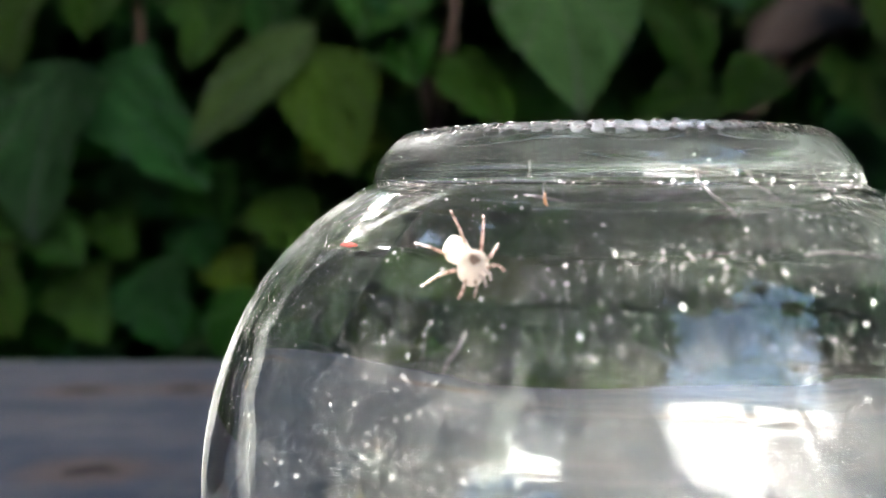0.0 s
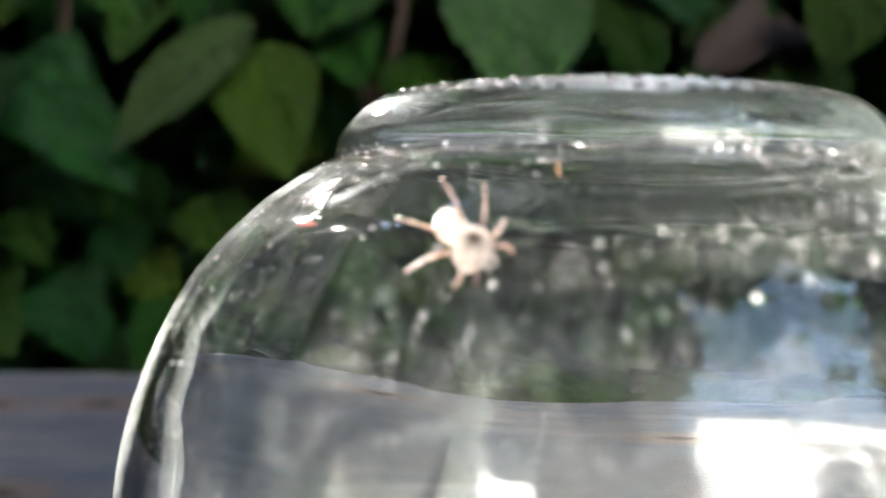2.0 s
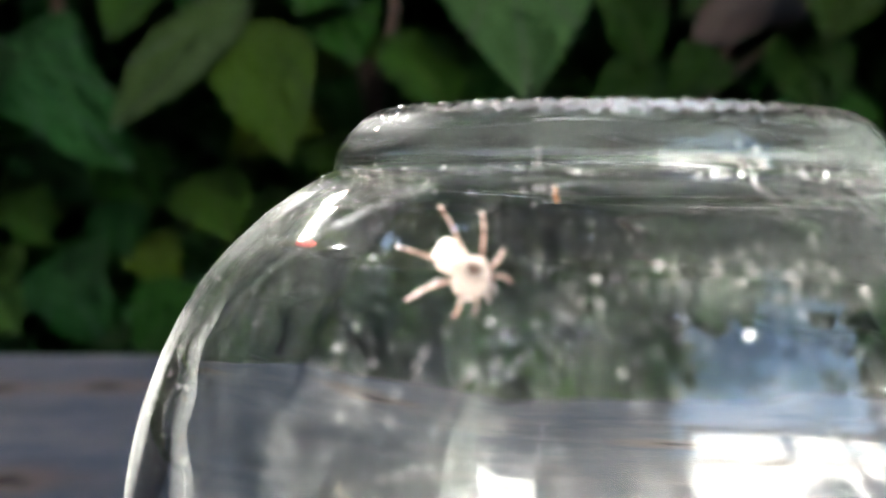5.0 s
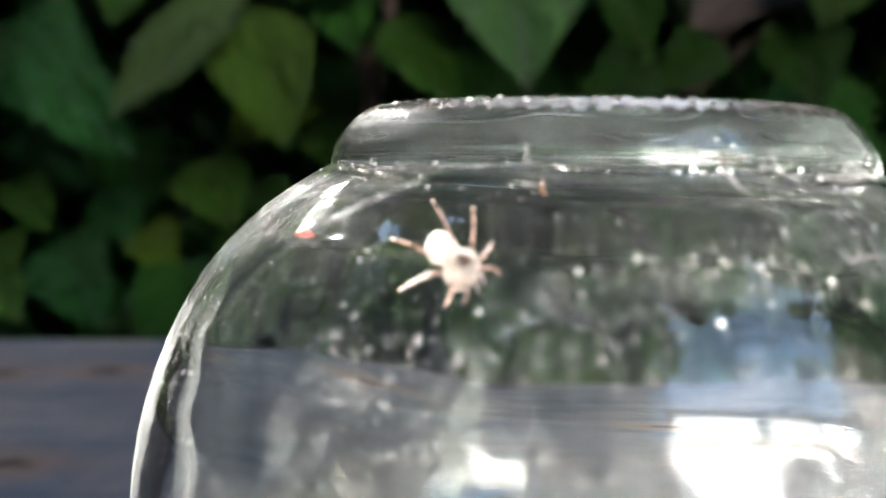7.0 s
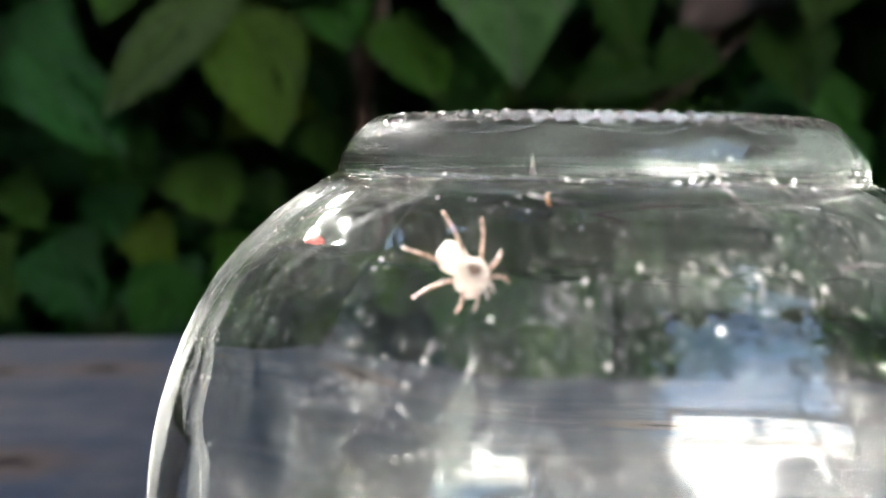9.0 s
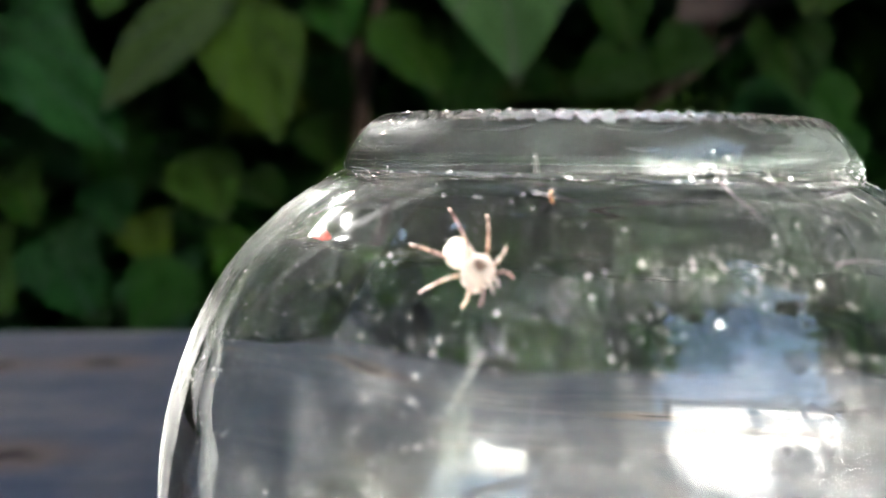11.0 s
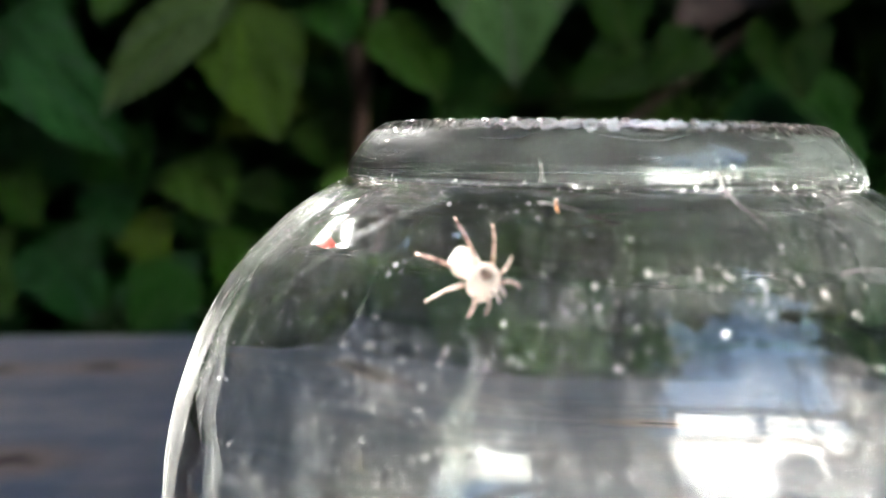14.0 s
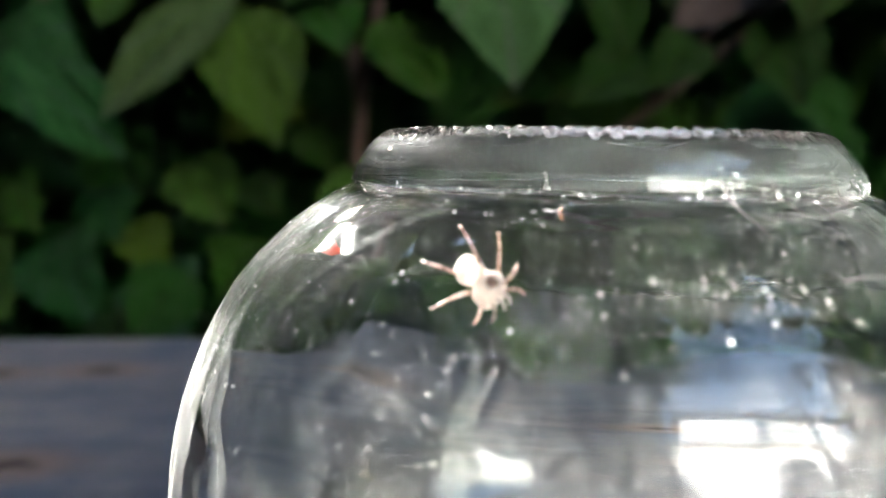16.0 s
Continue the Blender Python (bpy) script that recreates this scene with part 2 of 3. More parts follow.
MOTTLE = film_mat("dried_splashes", (0.31, 0.295, 0.27), ((0.48, 0.002), (0.57, 0.022), (0.68, 0.10)), (1, 1, 1), 170.0, 6.0)
PALE_DUST = skin("pale_dust", (0.56, 0.57, 0.53), (0.49, 0.495, 0.46))
FIBRE = skin("fibre", (0.16, 0.15, 0.145), (0.17, 0.16, 0.15))
RED = skin("red_flake", (0.30, 0.085, 0.06), (0.34, 0.09, 0.06))
TAN = skin("tan_piece", (0.24, 0.14, 0.06), (0.28, 0.16, 0.07))
WHITE = plain("white_render", (0.90, 0.89, 0.86), 0.8, 3.0, 0.05)
DARKPANE = plain("window_pane", (0.05, 0.055, 0.06), 0.1, 5.0)
PALE = plain("pale_wall", (0.52, 0.60, 0.50), 0.8, 5.0, 0.1)
ROOF = plain("roof_tiles", (0.20, 0.13, 0.10), 0.8, 5.0)
BARK = plain("bark", (0.10, 0.08, 0.06), 0.9, 8.0)
FAR_LEAF = plain("far_foliage", (0.035, 0.07, 0.025), 0.7, 6.0, Specular_IOR_Level=0.15)


# ---- helpers of this scene
def part(name, bm, material, parent=None, label=""):
    me = bpy.data.meshes.new(name)
    bm.to_mesh(me)
    bm.free()
    me.materials.append(material)
    ob = new(name, me)
    ob.parent = parent
    if label:
        ob["label"] = label
    return ob


def smooth(ob):
    ob.data.polygons.foreach_set("use_smooth", [True] * len(ob.data.polygons))
    return ob


def empty(name, x=0, y=0, z=0):
    e = new(name)
    e.empty_display_size = 0.01
    e.matrix_world = pose(x, y, z)
    return e


def box(bm, x0, x1, y0, y1, z0, z1, bevel=0.0):
    r = bmesh.ops.create_cube(bm, size=1)
    bmesh.ops.transform(bm, matrix=Matrix.Translation(((x0 + x1) / 2, (y0 + y1) / 2, (z0 + z1) / 2)) @ Matrix.Diagonal((x1 - x0, y1 - y0, z1 - z0, 1)), verts=r["verts"])
    if bevel:
        es = list({e for v in r["verts"] for e in v.link_edges})
        bmesh.ops.bevel(bm, geom=es, offset=bevel, segments=2, affect="EDGES", profile=0.6)


def tube(bm, points, radii, sides=8):
    """A round tube through points, with a radius at each."""
    rings = []
    pts = [Vector(q) for q in points]
    for i, q in enumerate(pts):
        d = (pts[min(i + 1, len(pts) - 1)] - pts[max(i - 1, 0)]).normalized()
        u = d.cross(Vector((0.31, 0.77, 0.55))).normalized()
        v = d.cross(u)
        rings.append([bm.verts.new(q + (u * math.cos(a) + v * math.sin(a)) * radii[i]) for a in (2 * math.pi * k / sides for k in range(sides))])
    for a, b in zip(rings, rings[1:]):
        for k in range(sides):
            bm.faces.new((a[k], a[(k + 1) % sides], b[(k + 1) % sides], b[k]))
    bm.faces.new(rings[0][::-1])
    bm.faces.new(rings[-1])


def blob(bm, at, size, turn=(0, 0, 0), rough=0.0, level=3, freq=3.0):
    r = bmesh.ops.create_icosphere(bm, subdivisions=level, radius=1)
    for v in r["verts"]:
        v.co *= 1 + rough * noise.noise(v.co * freq + Vector(at) * 900)
    bmesh.ops.transform(bm, matrix=pose(*at, *turn) @ Matrix.Diagonal((*size, 1)), verts=r["verts"])


def lathe(bm, profile, steps, ripple=None):
    """Turns a closed profile of (r, z) round the z axis; ripple(angle, i) moves a ring's point."""
    rings = []
    for k in range(steps):
        a = 2 * math.pi * k / steps
        ring = []
        for i, (r, z) in enumerate(profile):
            dr, dz = ripple(a, i) if ripple else (0, 0)
            ring.append(bm.verts.new(((r + dr) * math.cos(a), (r + dr) * math.sin(a), z + dz)))
        rings.append(ring)
    n = len(profile)
    for k in range(steps):
        a, b = rings[k], rings[(k + 1) % steps]
        for i in range(n - 1):
            bm.faces.new((a[i], a[i + 1], b[i + 1], b[i]))
    return rings


# ---- structure: ground, table, wall behind the ivy
bm = bmesh.new()
box(bm, -400, 400, -400, 400, -0.80, -0.75)
tagged(part("ground", bm, SOIL), "mown green lawn round the table", "ground", kind="structure")

bm = bmesh.new()
box(bm, -0.80, 3.0, 0.74, 0.80, -0.75, 0.26)
tagged(part("wall_north", bm, STONE), "dark weathered fence behind the ivy", "wall", kind="structure")


bm = bmesh.new()
_side = [(-2.2, -0.75), (1.6, -0.75), (1.6, 1.30), (-0.25, 1.30), (-1.13, 0.95), (-1.8, 0.58), (-2.2, 0.35)]
_near, _far = ([bm.verts.new((x, y, z)) for y, z in _side] for x in (1.5, 1.62))
bm.faces.new(_near)
bm.faces.new(_far[::-1])
for k in range(len(_side)):
    bm.faces.new((_near[k - 1], _far[k - 1], _far[k], _near[k]))
bmesh.ops.recalc_face_normals(bm, faces=bm.faces)
tagged(part("wall_east", bm, PALE), "pale grey-green painted garden wall with a sloping end", "wall", kind="structure")


def make_table():
    table = tagged(empty("table", 0, 0, -0.75), "narrow weathered grey wooden garden bench table with knots", "table")
    for y0, y1 in ((-0.079, 0.056), (0.06, 0.322)):
        bm = bmesh.new()
        box(bm, -0.95, 1.2, y0, y1, 0.722, 0.75, 0.0025)
        part("plank", bm, WOOD, table)
    for x in (-0.85, 1.10):
        for y in (-0.03, 0.26):
            bm = bmesh.new()
            box(bm, x - 0.035, x + 0.035, y - 0.035, y + 0.035, 0.0, 0.721, 0.004)
            part("leg", bm, WOOD, table)
    return table


make_table()

# ---- the glass jar, upside down: its ribbed base ring is on top
OUTER = [(0.0, 0.0975), (0.018, 0.0978), (0.0262, 0.0983), (0.0280, 0.1003), (0.0292, 0.1013), (0.0303, 0.1011), (0.0317, 0.1001), (0.0330, 0.0987), (0.0340, 0.0974), (0.0345, 0.0967), (0.03472, 0.0962), (0.03490, 0.0955), (0.03510, 0.0947), (0.0351, 0.0943),
         (0.0352, 0.0940), (0.0368, 0.0932), (0.0401, 0.0911), (0.0434, 0.0887), (0.0459, 0.0863), (0.0482, 0.0840), (0.0511, 0.0804), (0.0533, 0.0766), (0.0551, 0.0729), (0.0565, 0.0692),
         (0.0577, 0.0655), (0.0586, 0.0618), (0.0592, 0.0581), (0.0595, 0.0543), (0.0595, 0.0500), (0.0590, 0.0440), (0.0578, 0.0370), (0.0558, 0.0300), (0.0525, 0.0230), (0.0480, 0.0175),
         (0.0440, 0.0150), (0.0425, 0.0135), (0.0425, 0.0030), (0.0418, 0.0008)]
INNER = [(0.0400, 0.0004), (0.0392, 0.0020), (0.0392, 0.0150), (0.0450, 0.0195), (0.0494, 0.0250), (0.0527, 0.0315), (0.0543, 0.0380), (0.0555, 0.0450), (0.0560, 0.0510), (0.0560, 0.0550), (0.0558, 0.0590),
         (0.0553, 0.0628), (0.0546, 0.0664), (0.0535, 0.0702), (0.0522, 0.0740), (0.0504, 0.0774), (0.0482, 0.0806), (0.0458, 0.0833), (0.0433, 0.0857), (0.0403, 0.0880), (0.0370, 0.0901),
         (0.0335, 0.0919), (0.0300, 0.0931), (0.0240, 0.0939), (0.0150, 0.0944), (0.0, 0.0945)]


def spline(points, per=3):
    """More points along a smooth line through the given ones."""
    out = []
    q = [Vector((r, z, 0)) for r, z in points]
    for i in range(len(q) - 1):
        a, b, c, d = q[max(i - 1, 0)], q[i], q[i + 1], q[min(i + 2, len(q) - 1)]
        for k in range(per):
            t = k / per
            w = 0.5 * ((2 * b) + (c - a) * t + (2 * a - 5 * b + 4 * c - d) * t * t + (3 * b - a - 3 * c + d) * t ** 3)
            out.append((max(w.x, 0.0), w.y))
    return out + [points[-1]]


def make_jar():
    jar = tagged(empty("glass_jar"), "clear round glass jar standing upside down on the table", "jar")
    profile = spline(OUTER) + spline(INNER)
    rng = random.Random(4)
    ribs = 84

    def ripple(a, i):
        r, z = profile[i]
        if i < 36 and z > 0.1004:                       # knurled bearing ring
            k = a * ribs / (2 * math.pi)
            s = abs(k % 1.0 - 0.5) * 2
            q = noise.noise(Vector((k * 0.9, 3.1, 0)))
            k *= 1.0 + 0.02 * q
            return (0.00012 * noise.noise(Vector((k * 2.3, z * 3000, 5))), (0.00013 if s > 0.45 + 0.4 * q else -0.00010) * (1 + q) + 0.00018 * noise.noise(Vector((k * 3.7, z * 2500, 0))) + 0.00007 * noise.noise(Vector((k * 9.0, z * 4000, 2))))
        w = 0.00012
        wave = 0.0                                      # uneven pressing of the collar
        if i < 40 and 0.0966 < z < 0.1004:
            wave = 0.00012 * math.sin(z * 2900 + 3.0 * noise.noise(Vector((math.cos(a) * 2.2, math.sin(a) * 2.2, z * 90)))) * (0.5 + noise.noise(Vector((math.cos(a) * 4, math.sin(a) * 4, 8))))
        thick = 0.0                                     # the wall swells towards the heel over part of the round
        if i > 110 and z > 0.070:
            az = math.degrees(math.atan2(math.cos(a), -math.sin(a)))
            side = min(1.0, max(0.0, (az + 44) / 20)) * min(1.0, max(0.0, (75 - az) / 20))
            rise = min(1.0, (z - 0.070) / 0.020)
            thick = -(0.0004 + 0.0018 * side) * rise * rise * (3 - 2 * rise) * min(1.0, r / 0.03)
        return (thick + wave + w * noise.noise(Vector((math.cos(a) * 2, math.sin(a) * 2, z * 60 + (0 if i < 100 else 9)))), 0.0)
    bm = bmesh.new()
    lathe(bm, profile, 900, ripple)
    bmesh.ops.remove_doubles(bm, verts=[v for v in bm.verts if math.hypot(v.co.x, v.co.y) < 1e-6], dist=1e-5)
    bmesh.ops.recalc_face_normals(bm, faces=bm.faces)
    body = smooth(part("body", bm, GLASS, jar))
    body.visible_shadow = False
    bm = bmesh.new()
    inner = [p for p in spline(INNER) if 0.020 < p[1] < 0.0640]
    strip = []
    for r, z in inner:
        mid = 187.0 + 500.0 * max(0.0, 0.060 - z) ** 1.2 * 1.2
        half = 3.4 * min(1.0, (0.0645 - z) / 0.02)
        strip.append([bm.verts.new(((r - d) * math.sin(radians(a)), -(r - d) * math.cos(radians(a)), z)) for a, d in ((mid - half, 0.00004), (mid, 0.00022), (mid + half, 0.00004))])
    for a, b in zip(strip, strip[1:]):
        for k in range(2):
            bm.faces.new((a[k], a[k + 1], b[k + 1], b[k]))
    bmesh.ops.solidify(bm, geom=bm.faces[:], thickness=0.00004)
    seam = smooth(part("mould_seam", bm, SEAM, jar, "pale raised seam down the glass"))
    seam.visible_shadow = False
    bm = bmesh.new()
    blob(bm, (0, 0, 0), (0.00060, 0.00036, 0.00020), (0, 0, 0), 0.45, 2, 2.6)
    first = smooth(part("knurl", bm, SCUFF, jar))
    for k in range(78):
        nub = first if k == 0 else new("knurl", first.data)
        nub.parent = jar
        a = 360 * (k + rng.uniform(-0.18, 0.18)) / 78
        nub.matrix_basis = pose(0, 0, 0, 0, 0, a) @ pose(0, -0.0294 + rng.uniform(-0.0004, 0.0004), 0.10132, rng.uniform(-12, 12), 0, rng.uniform(-35, 35)) @ Matrix.Diagonal((rng.uniform(0.6, 1.15), rng.uniform(0.7, 1.2), rng.uniform(0.6, 1.2), 1))
        nub.visible_shadow = False
    return jar


make_jar()


# ---- the spider on the inside of the glass
def make_spider():
    s = tagged(empty("spider", -0.0218, -0.0338, 0.0851), "small pale spider with banded legs clinging inside the jar", "spider")
    u = 0.0000632                                            # one unit of the layout below

    def at(x, y, out=0.0):                                   # right, up from the middle, outwards
        return Vector((x * u, (-0.5 * x + 0.55 * y - 0.8 * out) * u, (y + 0.4 * out) * u))
    bm = bmesh.new()
    blob(bm, at(-9, 6, -2), (25 * u, 18 * u, 23 * u), (0, 30, 0), 0.14, 3, 2.0)
    smooth(part("abdomen", bm, SPIDER_PALE, s, "pale whitish rounded abdomen"))
    bm = bmesh.new()
    blob(bm, at(16, -18, 0), (26 * u, 19 * u, 29 * u), (0, 35, 0), 0.14, 3, 2.5)
    smooth(part("head", bm, SPIDER_PALE, s, "broad pale head with fine hairs"))
    bm = bmesh.new()
    blob(bm, at(18, -16, 16), (13 * u, 6 * u, 11 * u), (0, 40, 0), 0.45, 3, 2.0)
    smooth(part("carapace_patch", bm, SPIDER_BACK, s, "brownish patch on the back"))
    legs = [((8, 4), (-6, 30), (-26, 76)), ((28, 0), (34, 26), (32, 64)), ((36, -10), (52, 2), (58, 18)), ((38, -20), (54, -16), (66, -24)),
            ((-22, -4), (-44, 2), (-84, 16)), ((-14, -26), (-42, -38), (-72, -52)), ((2, -38), (0, -58), (-10, -66)), ((20, -40), (22, -52), (16, -62))]
    for j, knots in enumerate(legs):
        bm = bmesh.new()
        (x0, y0), (x1, y1), (x2, y2) = knots
        pts, rad = [], []
        for k in range(13):
            t = k / 12
            x = (1 - t) ** 2 * x0 + 2 * t * (1 - t) * x1 + t * t * x2
            y = (1 - t) ** 2 * y0 + 2 * t * (1 - t) * y1 + t * t * y2
            pts.append(at(x, y, 3 + 10 * math.sin(math.pi * t)))
            rad.append(u * (3.0 - 1.4 * t) * (1.16 if k % 3 == 0 else 0.94))
        tube(bm, pts, rad, 9)
        leg = smooth(part("leg", bm, SPIDER, s, "thin leg with brownish bands"))
        leg.data.materials.append(SPIDER_BAND)
        for f in leg.data.polygons:
            f.material_index = 1 if (f.index // 9) % 4 == 2 and f.index // 9 < 12 else 0
    for x, y in ((34, -38), (42, -30)):
        bm = bmesh.new()
        tube(bm, [at(x - 8, y + 6, 4), at(x, y, 8), at(x + 2, y - 8, 6)], [3 * u, 3 * u, 2 * u], 8)
        smooth(part("feeler", bm, SPIDER_PALE, s))


make_spider()


# ---- what clings to the glass, and light painted on it as films and flecks
def on_glass(az, z, off=0.0):
    """Place and outward normal on the jar's outside; az in degrees from the camera's side towards +x."""
    i = min(range(4, 28), key=lambda k: abs((OUTER[k][1] + OUTER[k + 1][1]) / 2 - z))
    (r0, z0), (r1, z1) = OUTER[i], OUTER[i + 1]
    r = r0 + (r1 - r0) * min(1, max(0, (z - z0) / (z1 - z0)))
    d = Vector((math.sin(radians(az)), -math.cos(radians(az)), 0))
    n = (d * (z0 - z1) + Vector((0, 0, r1 - r0))).normalized()
    return d * r + Vector((0, 0, z)) + n * off, n


def specks(name, count, place, size, material, label, category, seed):
    """Countless flecks stuck to the glass, each a small uneven gem."""
    rng = random.Random(seed)
    verts, faces = [], []
    ring = 6 if count < 5000 else 4
    for _ in range(count):
        az, z = place(rng)
        p, n = on_glass(az, z, 0.00003)
        u = n.cross(Vector((0, 0, 1))).normalized()
        v = n.cross(u)
        s = size * math.exp(rng.gauss(0, 0.5))
        tall = rng.uniform(0.8, 1.9)
        k = len(verts)
        for j in range(ring):
            a = 2 * math.pi * j / ring + rng.uniform(-0.3, 0.3)
            verts.append(tuple(p + (u * math.cos(a) + v * math.sin(a) * tall) * s * rng.uniform(0.7, 1.2)))
        verts.append(tuple(p + n * s * 0.6))
        for j in range(ring):
            faces.append((k + j, k + (j + 1) % ring, k + ring))
    me = bpy.data.meshes.new(name)
    me.from_pydata(verts, [], faces)
    me.materials.append(material)
    return tagged(new(name, me), label, category, kind="stuff")
specks("dust", 4600, lambda r: (r.uniform(-95, 75), 0.046 + 0.049 * r.random() ** 0.8), 0.000031, PALE_DUST, "fine pale dust on the outside of the glass jar", "dust", 1)
specks("dust", 160, lambda r: (r.uniform(2, 62), r.uniform(0.0885, 0.0968)), 0.000040, PALE_DUST, "bright grit along the collar of the glass jar", "dust", 2)
specks("dust", 130, lambda r: (r.gauss(0, 7), r.gauss(0.0862, 0.0012)), 0.00008, DUST, "tan grit on the shoulder of the glass jar", "dust", 3)
specks("dust", 220, lambda r: (r.uniform(-75, 75), 0.0938 + 0.0008 * r.random()), 0.00004, PALE_DUST, "grit caught below the collar of the glass jar", "dust", 4)
specks("dust", 5200, lambda r: (r.uniform(-105, 105), 0.1002 + 0.0011 * r.random()), 0.00006, SCUFF, "gritty crust on the bearing ring of the jar", "grit", 25)
specks("dust", 300, lambda r: (r.gauss(-34, 9), r.gauss(0.068, 0.005)), 0.00004, PALE_DUST, "dried splashes on the belly of the glass jar", "dust", 6)
# flecks that paint the light gathered in the edge of the glass
specks("dust", 2500, lambda r: (-63 - 25 * r.random(), 0.030 + 0.056 * r.random()), 0.000014, PALE_DUST, "pale flecks painted for the bright edge of the glass jar", "dust", 7)
specks("dust", 90, lambda r: (-20.0 + 2.5 * math.sin(r.random() * 2.6) + r.gauss(0, 0.7), 0.0825 + 0.0030 * r.random()), 0.00003, PALE_DUST, "whitish smear of dried web on the glass jar", "smear", 9)
specks("dust", 130, lambda r: (r.gauss(14, 20), min(0.093, r.gauss(0.074, 0.011))), 0.000029, PALE_DUST, "scattered dried droplets on the glass jar", "dust", 10)
specks("dust", 140, lambda r: (r.uniform(-22, 62), 0.064 + 0.030 * r.random() ** 0.7), 0.000080, PALE_DUST, "bright beads of grit on the shoulder of the jar", "dust", 21)
specks("dust", 60, lambda r: (r.uniform(-72, -20), r.uniform(0.060, 0.091)), 0.000075, PALE_DUST, "sparse bright beads of grit on the jar's belly", "dust", 22)


def mottled(r):
    while True:
        az, z = r.uniform(-58, 30), r.uniform(0.048, 0.080)
        if noise.noise(Vector((az * 0.11, z * 260, 2))) + 0.5 * noise.noise(Vector((az * 0.5, z * 1100, 7))) > 0.18 + 12 * max(0, z - 0.070):
            return az, z
specks("dust", 2600, mottled, 0.000026, PALE_DUST, "pale flecks among the dried splashes on the jar", "dust", 15)


def film(name, az0, az1, z0, z1, off, material, label):
    """A film over a stretch of the jar's outside, used for dust and for painted glow."""
    bm = bmesh.new()
    nx, nz = max(12, int((az1 - az0) / 2)), 30
    grid = [[bm.verts.new(on_glass(az0 + (az1 - az0) * i / nx, z0 + (z1 - z0) * j / nz, off)[0]) for j in range(nz + 1)] for i in range(nx + 1)]
    for a, b in zip(grid, grid[1:]):
        for j in range(nz):
            bm.faces.new((a[j], b[j], b[j + 1], a[j + 1]))
    ob = smooth(part(name, bm, material))
    ob.visible_shadow = False
    return tagged(ob, label, "dust", kind="stuff")


film("dust_film", -100, 66, 0.0943, 0.1005, 0.00018, COLLAR_HAZE, "fine worn haze on the collar of the jar")
film("dust_film", -84, -38, 0.0830, 0.0935, 0.00005, SHOULDER_GLOW, "thin film painted for the sun's glow on the jar's shoulder")
film("dust_film", -18, 62, 0.0835, 0.0938, 0.00005, SHOULDER_HAZE, "greyish haze on the shoulder of the jar")
film("dust_film", -42, 54, 0.040, 0.0800, 0.00005, BELLY_HAZE, "even pale haze of dried water and painted reflected light on the jar's belly")
film("dust_film", -66, 40, 0.042, 0.0825, 0.00009, MOTTLE, "tan mottled film of dried splashes on the jar")


def water_drop(az, z, size):
    p, n = on_glass(az, z, 0.0)
    bm = bmesh.new()
    size *= 0.62
    blob(bm, (0, 0, 0), (size, size * 0.6, size * 1.15), (0, 0, 0), 0.12, 2)
    ob = smooth(part("grit_bead", bm, PALE_DUST))
    ob.matrix_world = Matrix.Translation(p + n * size * 0.3) @ pose(0, 0, 0, 0, 0, az)
    return tagged(ob, "tiny pale bead of grit stuck to the glass jar", "grit", "beads on the glass")


for az, z, size in ((-15.4, 0.0842, 0.00026), (-17.0, 0.0843, 0.00017), (-21.7, 0.0803, 0.00017), (-9.0, 0.0868, 0.00016), (-41.0, 0.0722, 0.00016), (-30.2, 0.0716, 0.00030),
                    (-31.5, 0.0712, 0.00025), (-29.0, 0.0722, 0.00022), (-50.0, 0.0760, 0.00014), (-26.0, 0.0925, 0.00020), (-24.0, 0.0913, 0.00018), (2.5, 0.0958, 0.00018), (3.6, 0.0957, 0.00018), (-4.0, 0.0952, 0.00018),
                    (5.0, 0.0972, 0.00015), (20.0, 0.0905, 0.00017), (28.0, 0.0880, 0.00022), (10.0, 0.0800, 0.00013), (-19.0, 0.0900, 0.00014), (-39.0, 0.0921, 0.00028), (-42.3, 0.0931, 0.00018), (-33.5, 0.0921, 0.00020), (-32.6, 0.0921, 0.00017), (-14.0, 0.0862, 0.00018), (-11.5, 0.0897, 0.00020)):
    water_drop(az, z, size)


def fibre(points, r):
    bm = bmesh.new()
    pts = [on_glass(a, z, 0.0002 + 0.0003 * math.sin(3 * k))[0] for k, (a, z) in enumerate(points)]
    tube(bm, pts, [r] * len(pts), 6)
    return tagged(smooth(part("fibre", bm, FIBRE)), "short pale fibre clinging to the glass jar", "fibre", "fibres on the glass")


fibre([(-30.0, 0.0803), (-30.6, 0.0792), (-30.2, 0.0779), (-29.8, 0.0768)], 0.00005)
fibre([(-25.6, 0.0795), (-26.2, 0.0780), (-27.0, 0.0768), (-27.2, 0.0757), (-27.5, 0.0745)], 0.00006)
fibre([(-32.0, 0.0752), (-30.5, 0.0744), (-29.6, 0.0738)], 0.00005)
fibre([(-24.5, 0.0926), (-21.0, 0.0923), (-17.5, 0.0919)], 0.00006)
fibre([(-25.5, 0.0965), (-25.0, 0.0956), (-25.4, 0.0947)], 0.00006)


